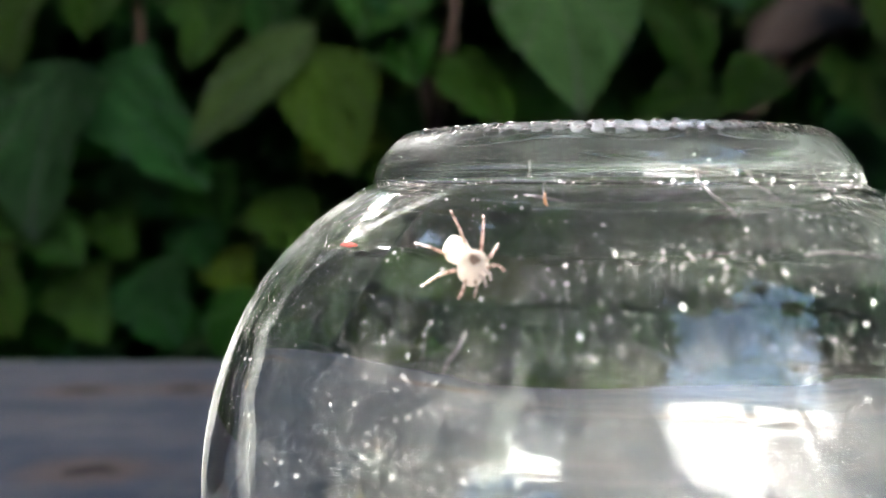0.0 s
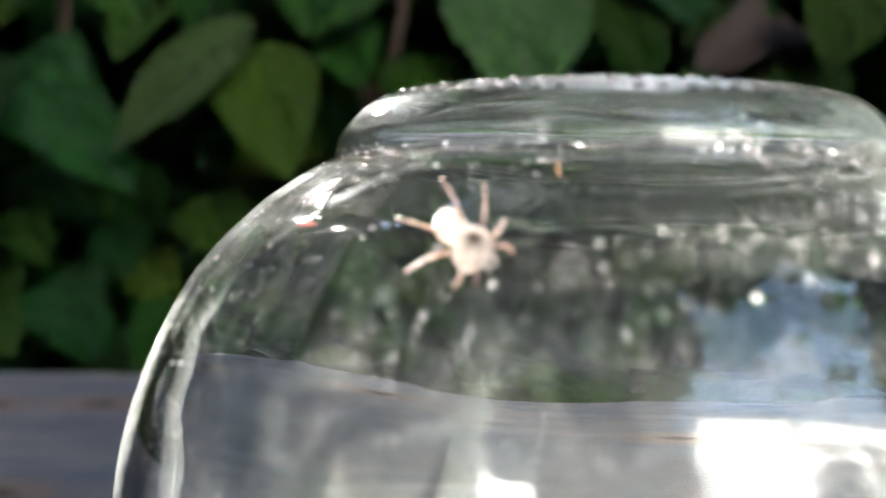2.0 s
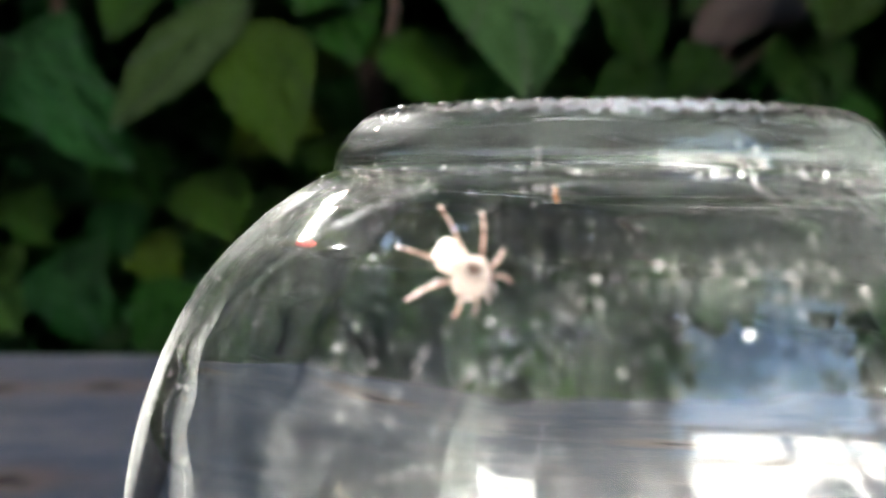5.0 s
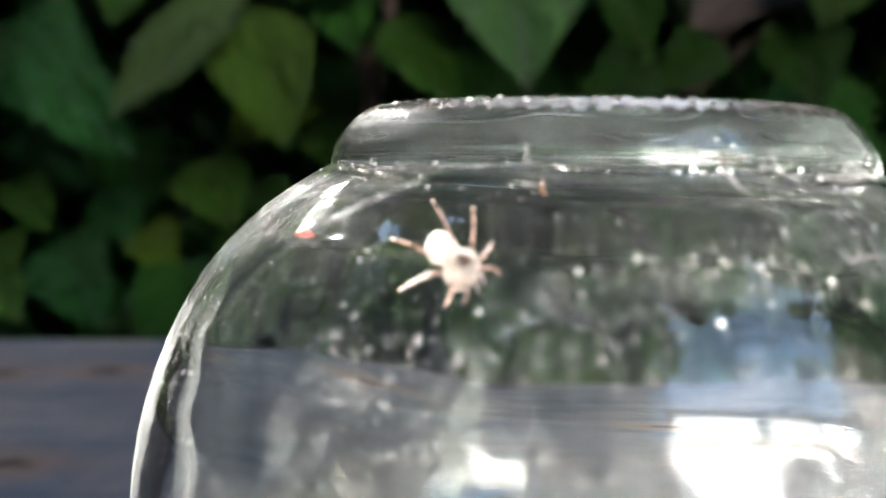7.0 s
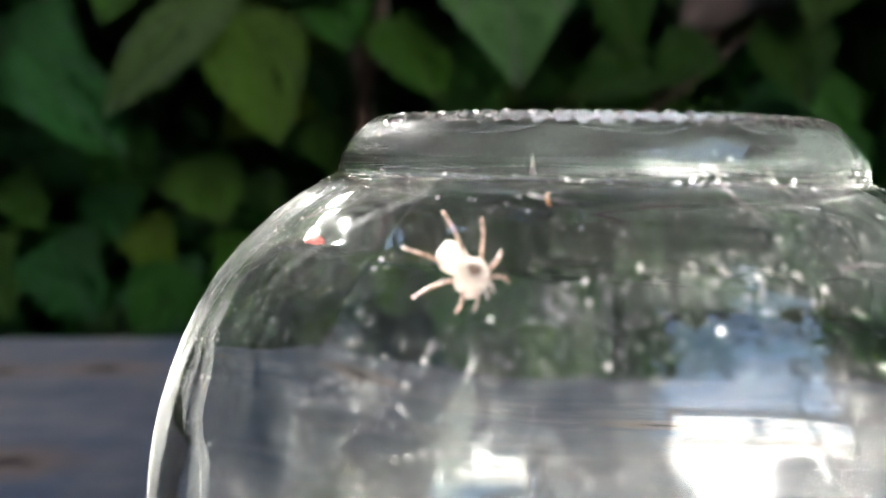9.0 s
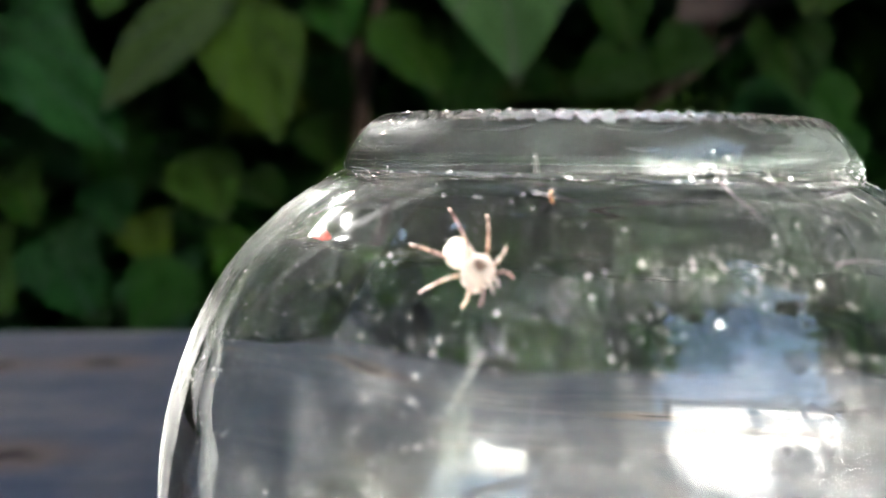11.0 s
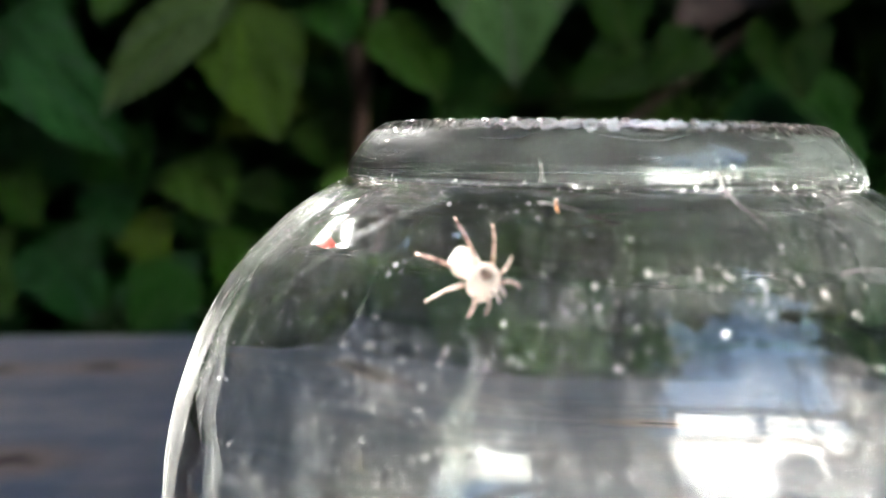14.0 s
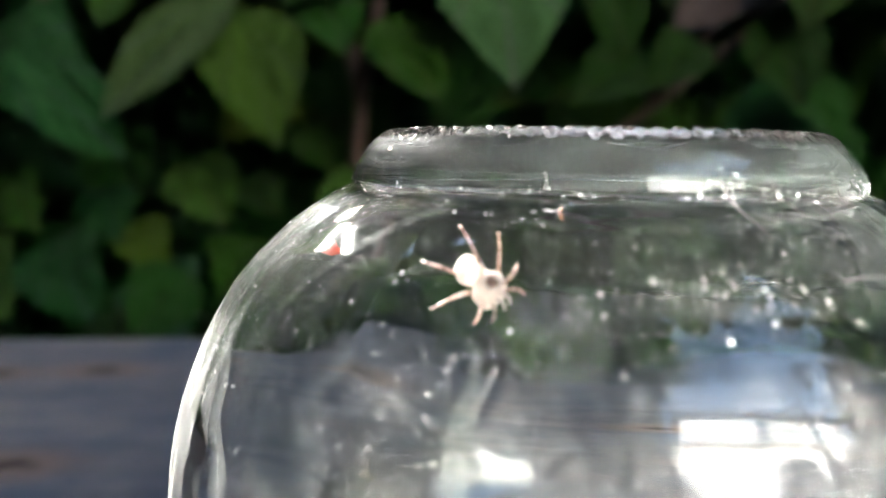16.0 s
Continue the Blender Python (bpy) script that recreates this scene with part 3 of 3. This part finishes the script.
def make_edge_light():
    """Light in the jar's edge, painted as films: a broad band down the flank, and a thin line that bends onto the
    shoulder.
    """
    thing = tagged(empty("edge_light"), "pale streaks painted for the light in the jar's edge", "streak")
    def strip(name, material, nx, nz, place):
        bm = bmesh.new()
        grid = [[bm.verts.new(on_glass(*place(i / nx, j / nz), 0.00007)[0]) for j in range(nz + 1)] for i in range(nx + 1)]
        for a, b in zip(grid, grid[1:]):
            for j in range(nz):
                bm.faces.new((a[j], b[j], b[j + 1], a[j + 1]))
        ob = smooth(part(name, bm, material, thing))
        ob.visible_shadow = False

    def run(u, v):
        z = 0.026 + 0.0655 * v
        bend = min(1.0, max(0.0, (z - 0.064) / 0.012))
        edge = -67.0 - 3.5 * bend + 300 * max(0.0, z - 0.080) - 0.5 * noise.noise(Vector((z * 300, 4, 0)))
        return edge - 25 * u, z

    # follows the inner wall's outline, whose pale gleam is painted here
    def inner_edge(u, v):
        wide = 0.6 + 3.0 * v * v + 0.5 * noise.noise(Vector((v * 9, 2, 0)))
        return -62.2 + 3.0 * v + 17.0 * v ** 4 + wide * u, 0.050 + 0.043 * v ** 0.55
    strip("run", EDGE_LIGHT, 40, 70, run)
    strip("tide_line", INNER_LINE, 6, 90, inner_edge)


make_edge_light()


def make_tape():
    """A torn strip of clear tape left on the collar and shoulder."""
    bm = bmesh.new()
    nx, nz = 40, 16
    grid = []
    for i in range(nx + 1):
        col = []
        for j in range(nz + 1):
            t = j / nz
            z = 0.0966 - 0.0085 * t
            left = 3.0 + 7.0 * t + 1.2 * noise.noise(Vector((t * 6, 1.0, 0)))
            az = left + (56.0 - left) * i / nx
            col.append(bm.verts.new(on_glass(az, z, 0.00006 + 0.00004 * noise.noise(Vector((az * 0.3, z * 900, 3))))[0]))
        grid.append(col)
    for a, b in zip(grid, grid[1:]):
        for j in range(nz):
            bm.faces.new((a[j], b[j], b[j + 1], a[j + 1]))
    bmesh.ops.solidify(bm, geom=bm.faces[:], thickness=0.00005)
    tape = tagged(empty("clear_tape"), "torn strip of clear sticky tape on the jar's collar", "tape")
    ob = smooth(part("strip", bm, TAPE, tape))
    ob.visible_shadow = False
    for az, lean, low, r in ((4.4, 3.2, 0.0905, 0.00007), (14.0, 3.4, 0.0922, 0.000045), (31.0, 2.0, 0.0930, 0.00004)):
        bm = bmesh.new()
        pts = []
        for k in range(13):
            t = k / 12
            z = 0.0960 + (low - 0.0960) * t
            pts.append(on_glass(az + lean * t + 0.5 * noise.noise(Vector((t * 5, az, 0))), z, 0.00012)[0])
        tube(bm, pts, [r * (0.5 + math.sin(math.pi * min(0.95, 0.15 + k / 14))) for k in range(13)], 6)
        part("crease", bm, FIBRE, tape, "pale raised crease in the tape")
    bm = bmesh.new()
    tube(bm, [on_glass(14 + 13 * k / 10, 0.0868 + 0.0003 * math.sin(k * 0.5), 0.0001)[0] for k in range(11)], [0.00012 - 0.000006 * k for k in range(11)], 6)
    part("torn_edge", bm, FIBRE, tape, "pale torn lower edge")


make_tape()

# flake put in for a red spot reflected in the glass wall
bm = bmesh.new()
blob(bm, (0, 0, 0), (0.0012, 0.0004, 0.0007), (0, 25, 0), 0.25, 2)
_o = smooth(part("red_flake", bm, RED))
_o.matrix_world = pose(-0.0370, -0.0135, 0.0862, 0, -35, 15)
tagged(_o, "small red flake placed for a red spot reflected in the jar", "flake")
# curled piece put in for a tan spot refracted by the thick base
bm = bmesh.new()
tube(bm, [(-0.00015, 0, 0.0006), (-0.0002, 0, 0.0002), (-0.0001, 0, -0.0003), (0.00015, 0, -0.0006)], [0.0001, 0.0002, 0.0002, 0.0001], 10)
_o = smooth(part("husk", bm, TAN))
_o.matrix_world = pose(-0.0125, -0.0300, 0.0905)
tagged(_o, "curled tan piece placed for a tan spot refracted in the jar", "husk")


# ---- ivy
def leaf_mesh(kind, seed):
    """Unit leaf: stalk at the origin, tip at y = 1, half width 0.5, folded along the midrib."""
    rng = random.Random(seed)
    n, m = 14, 5
    bm = bmesh.new()
    rows = []
    for i in range(n + 1):
        t = i / n
        if kind == "heart":
            w = 0.5 * (math.sin(math.pi * min(1, t * 1.02) ** 0.62)) ** 0.85 * (1.08 - 0.35 * t)
        elif kind == "ovate":
            w = 0.5 * math.sin(math.pi * t ** 0.72) ** 0.9
        elif kind == "long":
            w = 0.5 * math.sin(math.pi * t ** 0.85) ** 0.8
        else:                                                # broad, with shallow lobes
            w = 0.5 * (math.sin(math.pi * t ** 0.6)) ** 0.8 * (1 + 0.16 * math.cos(9.5 * t - 2.0))
        w = max(w, 0.004) * (1 + 0.06 * rng.uniform(-1, 1))
        row = []
        for j in range(-m, m + 1):
            s = j / m
            back = -0.12 * abs(s) ** 1.5 * (1 - t) if kind in ("heart", "broad") else 0.0
            z = 0.13 * abs(s) ** 1.2 * w * 2 + 0.30 * t * (1 - t) + 0.02 * math.sin(5 * t + 3 * s + seed) + 0.012 * math.sin(14 * t) * abs(s)
            row.append(bm.verts.new((s * w, t + back, z)))
        rows.append(row)
    for a, b in zip(rows, rows[1:]):
        for j in range(2 * m):
            bm.faces.new((a[j], a[j + 1], b[j + 1], b[j]))
    me = bpy.data.meshes.new("leaf")
    bm.to_mesh(me)
    bm.free()
    me.materials.append(LEAF)
    me.polygons.foreach_set("use_smooth", [True] * len(me.polygons))
    return me


LEAF_KINDS = {k: [leaf_mesh(k, 10 * i + j) for j in range(3)] for i, k in enumerate(("ovate", "heart", "broad", "long"))}
ivy = tagged(empty("ivy_hedge", 0, 0.43, -0.75), "dark green ivy with pointed leaves hanging over the fence", "ivy")
_rng = random.Random(11)


# the third hue puts the sky's grey sheen into a leaf's colour
OLIVE, TEAL, GREY_SHEEN, YOUNG = (1.0, 0.75, 0.6), (0.75, 0.85, 1.6), (1.45, 1.08, 2.4), (1.35, 1.12, 0.8)


def leaf(kind, stalk, tip, width, tone, hue=None, twist=0.0):
    """One ivy leaf from its stalk to its tip, facing the table; hue sets it apart from its neighbours."""
    b, t = Vector(stalk), Vector(tip)
    along = t - b
    size = along.length
    y = along.normalized()
    face = Vector((_rng.uniform(-0.35, 0.35) + twist, -1, 0.25 + 0.5 * tone))
    x = y.cross(face).normalized()
    z = x.cross(y)
    ob = new("leaf", _rng.choice(LEAF_KINDS[kind]))
    ob.parent = ivy
    ob.color = (*(hue or _rng.choice((OLIVE, TEAL, YOUNG, (1, 1, 1), (1, 1, 1)))), 1)
    m = Matrix(((x.x, y.x, z.x, b.x), (x.y, y.y, z.y, b.y), (x.z, y.z, z.z, b.z), (0, 0, 0, 1)))
    ob.matrix_basis = ivy.matrix_basis.inverted() @ m @ Matrix.Diagonal((width, size, (width + size) / 2, 1))
    return ob


leaf("ovate", (-0.099, 0.362, 0.177), (-0.076, 0.340, 0.099), 0.057, 0.55, (1.1, 1.0, 0.9))
leaf("long", (-0.096, 0.347, 0.186), (-0.162, 0.325, 0.113), 0.035, 0.80, GREY_SHEEN)
leaf("broad", (-0.230, 0.377, 0.156), (-0.160, 0.355, 0.093), 0.064, 0.45, (1.0, 1.1, 2.0))
leaf("broad", (-0.244, 0.352, 0.156), (-0.251, 0.330, 0.064), 0.080, 0.65, GREY_SHEEN)
# a still paler hue, painted for the sky's sheen on this leaf
leaf("heart", (0.039, 0.347, 0.213), (0.051, 0.325, 0.130), 0.088, 0.75, (2.2, 1.6, 3.0))
leaf("ovate", (-0.020, 0.362, 0.173), (0.012, 0.340, 0.124), 0.049, 0.35, (1.25, 0.98, 0.75))
leaf("broad", (-0.217, 0.357, 0.214), (-0.222, 0.335, 0.175), 0.048, 0.70)
leaf("broad", (0.106, 0.382, 0.221), (0.123, 0.360, 0.156), 0.058, 0.40, OLIVE)
leaf("ovate", (0.174, 0.377, 0.170), (0.134, 0.355, 0.136), 0.037, 0.60, OLIVE)
leaf("broad", (-0.285, 0.372, 0.085), (-0.232, 0.350, 0.049), 0.050, 0.40)
leaf("ovate", (0.142, 0.372, 0.156), (0.084, 0.350, 0.129), 0.040, 0.45, OLIVE)
leaf("broad", (-0.256, 0.357, 0.211), (-0.263, 0.335, 0.155), 0.042, 0.70)
leaf("ovate", (0.215, 0.372, 0.186), (0.226, 0.350, 0.128), 0.050, 0.30, OLIVE)
leaf("broad", (-0.304, 0.357, 0.058), (-0.265, 0.335, 0.009), 0.052, 0.50)
leaf("ovate", (-0.127, 0.347, 0.033), (-0.151, 0.325, -0.002), 0.041, 0.40)
leaf("ovate", (-0.061, 0.387, 0.202), (-0.039, 0.365, 0.152), 0.048, 0.40)
leaf("broad", (-0.150, 0.384, 0.208), (-0.174, 0.362, 0.164), 0.048, 0.45)
leaf("broad", (-0.114, 0.377, 0.226), (-0.127, 0.355, 0.173), 0.060, 0.40)
leaf("heart", (0.162, 0.387, 0.236), (0.146, 0.365, 0.185), 0.051, 0.40, OLIVE)
leaf("broad", (-0.322, 0.357, 0.182), (-0.290, 0.335, 0.104), 0.074, 0.60)
leaf("ovate", (0.242, 0.362, 0.223), (0.219, 0.340, 0.171), 0.049, 0.55, OLIVE)
leaf("broad", (-0.033, 0.377, 0.227), (-0.046, 0.355, 0.189), 0.047, 0.60)
leaf("ovate", (-0.030, 0.397, 0.090), (-0.040, 0.375, 0.030), 0.046, 0.05)
leaf("broad", (0.015, 0.432, 0.106), (0.000, 0.410, 0.047), 0.057, 0.25, OLIVE)
leaf("ovate", (0.089, 0.432, 0.096), (0.099, 0.410, 0.034), 0.053, 0.25, OLIVE)
leaf("broad", (0.161, 0.432, 0.106), (0.141, 0.410, 0.047), 0.057, 0.25, OLIVE)
leaf("ovate", (0.219, 0.432, 0.079), (0.198, 0.410, 0.021), 0.053, 0.25)
leaf("broad", (-0.222, 0.420, 0.035), (-0.191, 0.395, -0.007), 0.060, 0.40, TEAL)
leaf("broad", (-0.246, 0.420, 0.077), (-0.221, 0.395, 0.048), 0.039, 0.5, YOUNG)
leaf("ovate", (-0.139, 0.430, 0.093), (-0.114, 0.405, 0.050), 0.050, 0.40, YOUNG)
leaf("ovate", (-0.108, 0.440, 0.079), (-0.080, 0.415, 0.056), 0.033, 0.35, OLIVE)
leaf("heart", (-0.174, 0.440, 0.046), (-0.151, 0.415, 0.018), 0.040, 0.55, YOUNG)
leaf("broad", (-0.161, 0.430, 0.016), (-0.139, 0.405, -0.020), 0.054, 0.60, TEAL)
leaf("ovate", (-0.201, 0.450, 0.073), (-0.183, 0.425, 0.037), 0.037, 0.35)
leaf("broad", (-0.105, 0.440, 0.037), (-0.116, 0.415, 0.004), 0.044, 0.50, YOUNG)
leaf("broad", (-0.264, 0.420, 0.035), (-0.240, 0.395, -0.006), 0.050, 0.55)
leaf("ovate", (-0.060, 0.440, 0.120), (-0.048, 0.415, 0.084), 0.040, 0.35, OLIVE)


for i in range(230):                                         # the mass of leaves round and behind them
    x, z = _rng.uniform(-0.55, 0.66), _rng.uniform(-0.10, 0.26)
    y = _rng.uniform(0.43, 0.58)
    if z < 0.15 and x < 0.0 and (y < 0.5 or i % 3):
        continue
    size = _rng.uniform(0.045, 0.085)
    a = _rng.gauss(0, 0.55)
    kind, wide, tone = _rng.choice(("ovate", "broad", "heart")), _rng.uniform(0.7, 1.0), _rng.uniform(0.15, 0.62)
    if z < 0.14 and -0.20 < x < 0.0 and y < 0.53:
        continue
    leaf(kind, (x, y, z), (x + size * math.sin(a), y - 0.02, z - size * math.cos(a)), size * wide, tone)


for i in range(60):                                          # unseen overhang added to shade the leaves below
    x, z, y = _rng.uniform(-0.43, 0.62), _rng.uniform(0.21, 0.26), _rng.uniform(0.37, 0.44)
    size = _rng.uniform(0.05, 0.08)
    leaf(_rng.choice(("ovate", "broad", "heart")), (x, y, z + 0.01), (x + _rng.uniform(-0.03, 0.03), y - 0.03, z + 0.01 - 0.6 * size), size * 0.9, 0.9)


def leaf_mass(name, count, place, size, material, parent=None, seed=5):
    """Countless small leaves in one mesh."""
    rng = random.Random(seed)
    verts, faces = [], []
    for _ in range(count):
        c = Vector(place(rng))
        s = size * rng.uniform(0.6, 1.2)
        q = Euler((rng.uniform(0, 6.3), rng.uniform(0, 6.3), rng.uniform(0, 6.3))).to_matrix()
        k = len(verts)
        for p in ((0, -0.5, 0), (0.38, -0.1, 0.12), (0, 0.6, 0), (-0.38, -0.1, 0.12)):
            verts.append(tuple(c + q @ Vector(p) * s))
        faces += [(k, k + 1, k + 2), (k, k + 2, k + 3)]
    me = bpy.data.meshes.new(name)
    me.from_pydata(verts, [], faces)
    me.materials.append(material)
    ob = new(name, me)
    ob.parent = parent
    return ob


mass = leaf_mass("leaf_mass", 12000, lambda r: (r.uniform(-0.80, 2.9), 0.20 + r.uniform(-0.04, 0.10), r.uniform(0.0, 1.01)), 0.06, LEAF, ivy)
mass["kind"] = "stuff"
deep = leaf_mass("leaf_mass", 2000, lambda r: (r.uniform(-0.55, 0.6), r.uniform(0.11, 0.19), r.uniform(0.62, 1.00)), 0.055, LEAF, ivy, 6)
deep["kind"] = "stuff"
# unseen layer of leaves laid over the hedge to keep skylight out
top = leaf_mass("leaf_mass", 11000, lambda r: (r.uniform(-0.80, 2.9), r.uniform(0.0, 0.32), r.uniform(0.995, 1.025)), 0.06, LEAF, ivy, 8)
top["kind"] = "stuff"


def stem(points, r0, r1):
    bm = bmesh.new()
    n = len(points)
    off = ivy.matrix_basis.translation
    tube(bm, [Vector(p) - off for p in points], [r0 + (r1 - r0) * i / (n - 1) for i in range(n)], 8)
    smooth(part("stem", bm, STEM, ivy, "reddish brown woody ivy stem"))


stem([(-0.020, 0.385, 0.25), (-0.018, 0.375, 0.20), (-0.026, 0.38, 0.15), (-0.030, 0.40, 0.10)], 0.0045, 0.003)
stem([(-0.215, 0.39, 0.25), (-0.208, 0.38, 0.195), (-0.214, 0.40, 0.15)], 0.004, 0.003)
stem([(0.25, 0.39, 0.22), (0.20, 0.385, 0.17), (0.165, 0.39, 0.14), (0.10, 0.40, 0.09)], 0.004, 0.003)

for b, t, w in (((0.215, 0.40, 0.215), (0.160, 0.385, 0.175), 0.055), ((0.150, 0.41, 0.225), (0.128, 0.395, 0.190), 0.035)):
    _l = leaf("broad", b, t, w, 0.6)
    _l.data = _l.data.copy()
    _l.data.materials[0] = DEAD
    _l["label"] = "withered reddish brown ivy leaf"
stem([(-0.036, 0.40, 0.16), (-0.030, 0.385, 0.13), (-0.034, 0.39, 0.09)], 0.006, 0.005)
stem([(0.19, 0.40, 0.18), (0.17, 0.39, 0.155), (0.15, 0.40, 0.135)], 0.005, 0.004)

# ---- behind the camera: white house, trees, seen only as reflections; also unseen trees and shrubs that block light
def make_house():
    h = tagged(empty("house", 0, -7.2, -0.75), "white rendered house with a brown roof beyond the garden", "house")
    bm = bmesh.new()
    box(bm, 0.9, 8.2, -6, 0, 0, 6.4)
    part("wall", bm, WHITE, h)
    # unseen annex added for white spots reflected in the glass
    bm = bmesh.new()
    box(bm, -2.3, 0.897, -4, -0.1, 0, 3.3)
    part("annex_wall", bm, WHITE, h)
    for x0, x1, y0, z, rise in ((0.7, 8.4, -6.3, 6.403, 1.4), (-2.4, 0.69, -4.2, 3.303, 0.5)):
        bm = bmesh.new()
        vs = [bm.verts.new(p) for p in ((x0, y0, z), (x1, y0, z), (x1, 0.25, z), (x0, 0.25, z), (x0, y0 / 2, z + rise), (x1, y0 / 2, z + rise))]
        for f in ((0, 1, 5, 4), (2, 3, 4, 5), (0, 4, 3), (1, 2, 5), (3, 2, 1, 0)):
            bm.faces.new([vs[i] for i in f])
        part("roof", bm, ROOF, h)
    bm = bmesh.new()
    box(bm, 0.9, 8.2, 0.002, 0.16, 5.12, 5.30, 0.02)
    part("ledge", bm, ROOF, h, "brown ledge along the wall")
    for x0, x1, z0, z1 in ((3.75, 4.25, 5.45, 6.2), (4.6, 5.7, 3.4, 4.6), (6.2, 7.2, 3.4, 4.6)):
        bm = bmesh.new()
        box(bm, x0, x1, 0.002, 0.06, z0, z1, 0.01)
        part("window", bm, DARKPANE, h)


make_house()


# the sun's way to the jar is kept clear of leaves along this shaft
SUNNY = [Vector((-0.01, -0.01, 0.080))]
GAPS = (0.12,)


def make_tree(x, y, height, spread, seed, low, count=7000, leaf_size=0.30, sparse=0.004, thick=1.0):
    t = tagged(empty("tree", x, y, -0.75), "leafy garden tree with a dark trunk", "tree", group="garden trees")
    bm = bmesh.new()
    tube(bm, [(0, 0, 0), (0.05, 0.03, height * 0.3), (0.0, -0.05, height * 0.6), (0.05, 0, height * 0.9)], [0.11 * thick, 0.09 * thick, 0.06 * thick, 0.02 * thick], 10)
    part("trunk", bm, BARK, t)

    def place(r):
        while True:
            p = Vector((r.uniform(-1, 1), r.uniform(-1, 1), r.uniform(-1, 1)))
            if p.length < 1 and noise.noise(p * 2.3 + Vector((seed, 0, 0))) > -0.25:
                break
        return (p.x * spread, p.y * spread, height * (low + 1) / 2 + p.z * height * (1 - low) / 2)

    def lit(r):
        while True:                                          # gaps in the leaves: one for the sun, a wide one towards the house
            q = Vector(place(r)) + Vector((x, y, -0.75))
            shaft = [(q - c) - _d * (q - c).dot(_d) for c in SUNNY]
            if any(v.length < g + 0.62 * leaf_size for v, g in zip(shaft, GAPS)) and q.dot(_d) > 0:
                continue
            az = math.degrees(math.atan2(q.x, -q.y)) + 4 * noise.noise(q * 2.0) + 3 * noise.noise(q * 7.0)
            el = math.degrees(math.atan2(q.z - 0.08, math.hypot(q.x, q.y))) + 8 * noise.noise(q * 1.7 + Vector((7, 0, 0))) + 7 * noise.noise(q * 6.0)
            low_az = 7 + 0.33 * max(0, el - 38)
            high_az = min(82, 50 + 1.8 * max(0, el - 31))
            if low_az < az < high_az and el < (80 if az < low_az + 14 else 67) and r.random() > sparse:
                continue
            return q - Vector((x, y, -0.75))
    crown = leaf_mass("crown", count, lit, leaf_size, FAR_LEAF, t, seed)
    crown["kind"] = "stuff"


make_tree(-2.4, -2.6, 5.6, 2.1, 3, 0.0)
make_tree(-4.2, -5.6, 6.5, 1.6, 7, 0.0)
make_tree(4.6, -1.0, 5.5, 2.2, 9, 0.0)
make_tree(-0.7, -1.1, 5.8, 2.3, 12, 0.46, 16000, 0.34)
make_tree(1.9, 0.6, 5.6, 1.7, 23, 0.40)
make_tree(-1.3, -2.7, 4.4, 1.2, 33, 0.0)
make_tree(3.0, -3.3, 6.0, 1.3, 35, 0.45, 420, 0.12, 0.5, 0.7)
make_tree(3.6, -2.2, 6.4, 1.2, 36, 0.5, 380, 0.12, 0.5, 0.5)
make_tree(-0.22, -4.5, 5.0, 0.58, 47, 0.0, 2200, 0.24)
make_tree(-3.2, 0.4, 5.0, 2.0, 15, 0.0)
make_tree(-4.6, 3.6, 4.6, 2.2, 17, 0.0)
make_tree(3.2, 2.6, 4.6, 2.2, 19, 0.0)
# unseen trees beyond the hedge, added to filter the sun and hide open sky
make_tree(-1.7, 3.4, 6.0, 2.1, 27, 0.05, 42000, 0.12)
make_tree(0.6, 3.4, 6.4, 2.2, 29, 0.05, 14000)
make_tree(0.9, 5.6, 8.0, 2.6, 41, 0.1, 12000)
make_tree(-0.6, 5.2, 7.6, 1.8, 43, 0.1, 9000)
make_tree(-2.6, 1.4, 5.4, 1.5, 31, 0.2, 7000)
make_tree(-0.2, 2.0, 5.0, 1.0, 45, 0.45, 3000, 0.22)


def make_bush(x, y, height, spread, seed):
    b = tagged(empty("bush", x, y, -0.75), "rounded dark green shrub added to hide part of the house", "bush", "garden shrubs")
    bm = bmesh.new()
    for k in range(3):
        a = 2.1 * k + seed
        tube(bm, [(0, 0, 0), (0.1 * math.cos(a), 0.1 * math.sin(a), height * 0.4), (0.3 * spread * math.cos(a), 0.3 * spread * math.sin(a), height * 0.8)], [0.03, 0.02, 0.008], 6)
    part("branches", bm, BARK, b)

    def place(r):
        while True:
            p = Vector((r.uniform(-1, 1), r.uniform(-1, 1), r.uniform(-1, 1)))
            if p.length < 1 + 0.25 * noise.noise(p * 3 + Vector((seed, 0, 0))):
                return (p.x * spread, p.y * spread, max(0.02, height * (0.5 + 0.5 * p.z)))
    m = leaf_mass("foliage", 2600, place, 0.11, FAR_LEAF, b, seed)
    m["kind"] = "stuff"


# unseen shrubs added to keep the house's lower wall out of the glass
for x, y, height, spread, seed in ((-0.55, -4.0, 1.55, 0.55, 51), (0.70, -4.2, 1.25, 0.45, 52), (1.60, -4.0, 1.2, 0.62, 53), (2.75, -4.1, 2.95, 0.66, 54), (3.95, -3.7, 3.0, 0.70, 55), (5.0, -3.4, 3.1, 0.7, 56)):
    make_bush(x, y, height, spread, seed)


def motions():
    """Nothing in the jar stirs: the spider rests."""


motions()
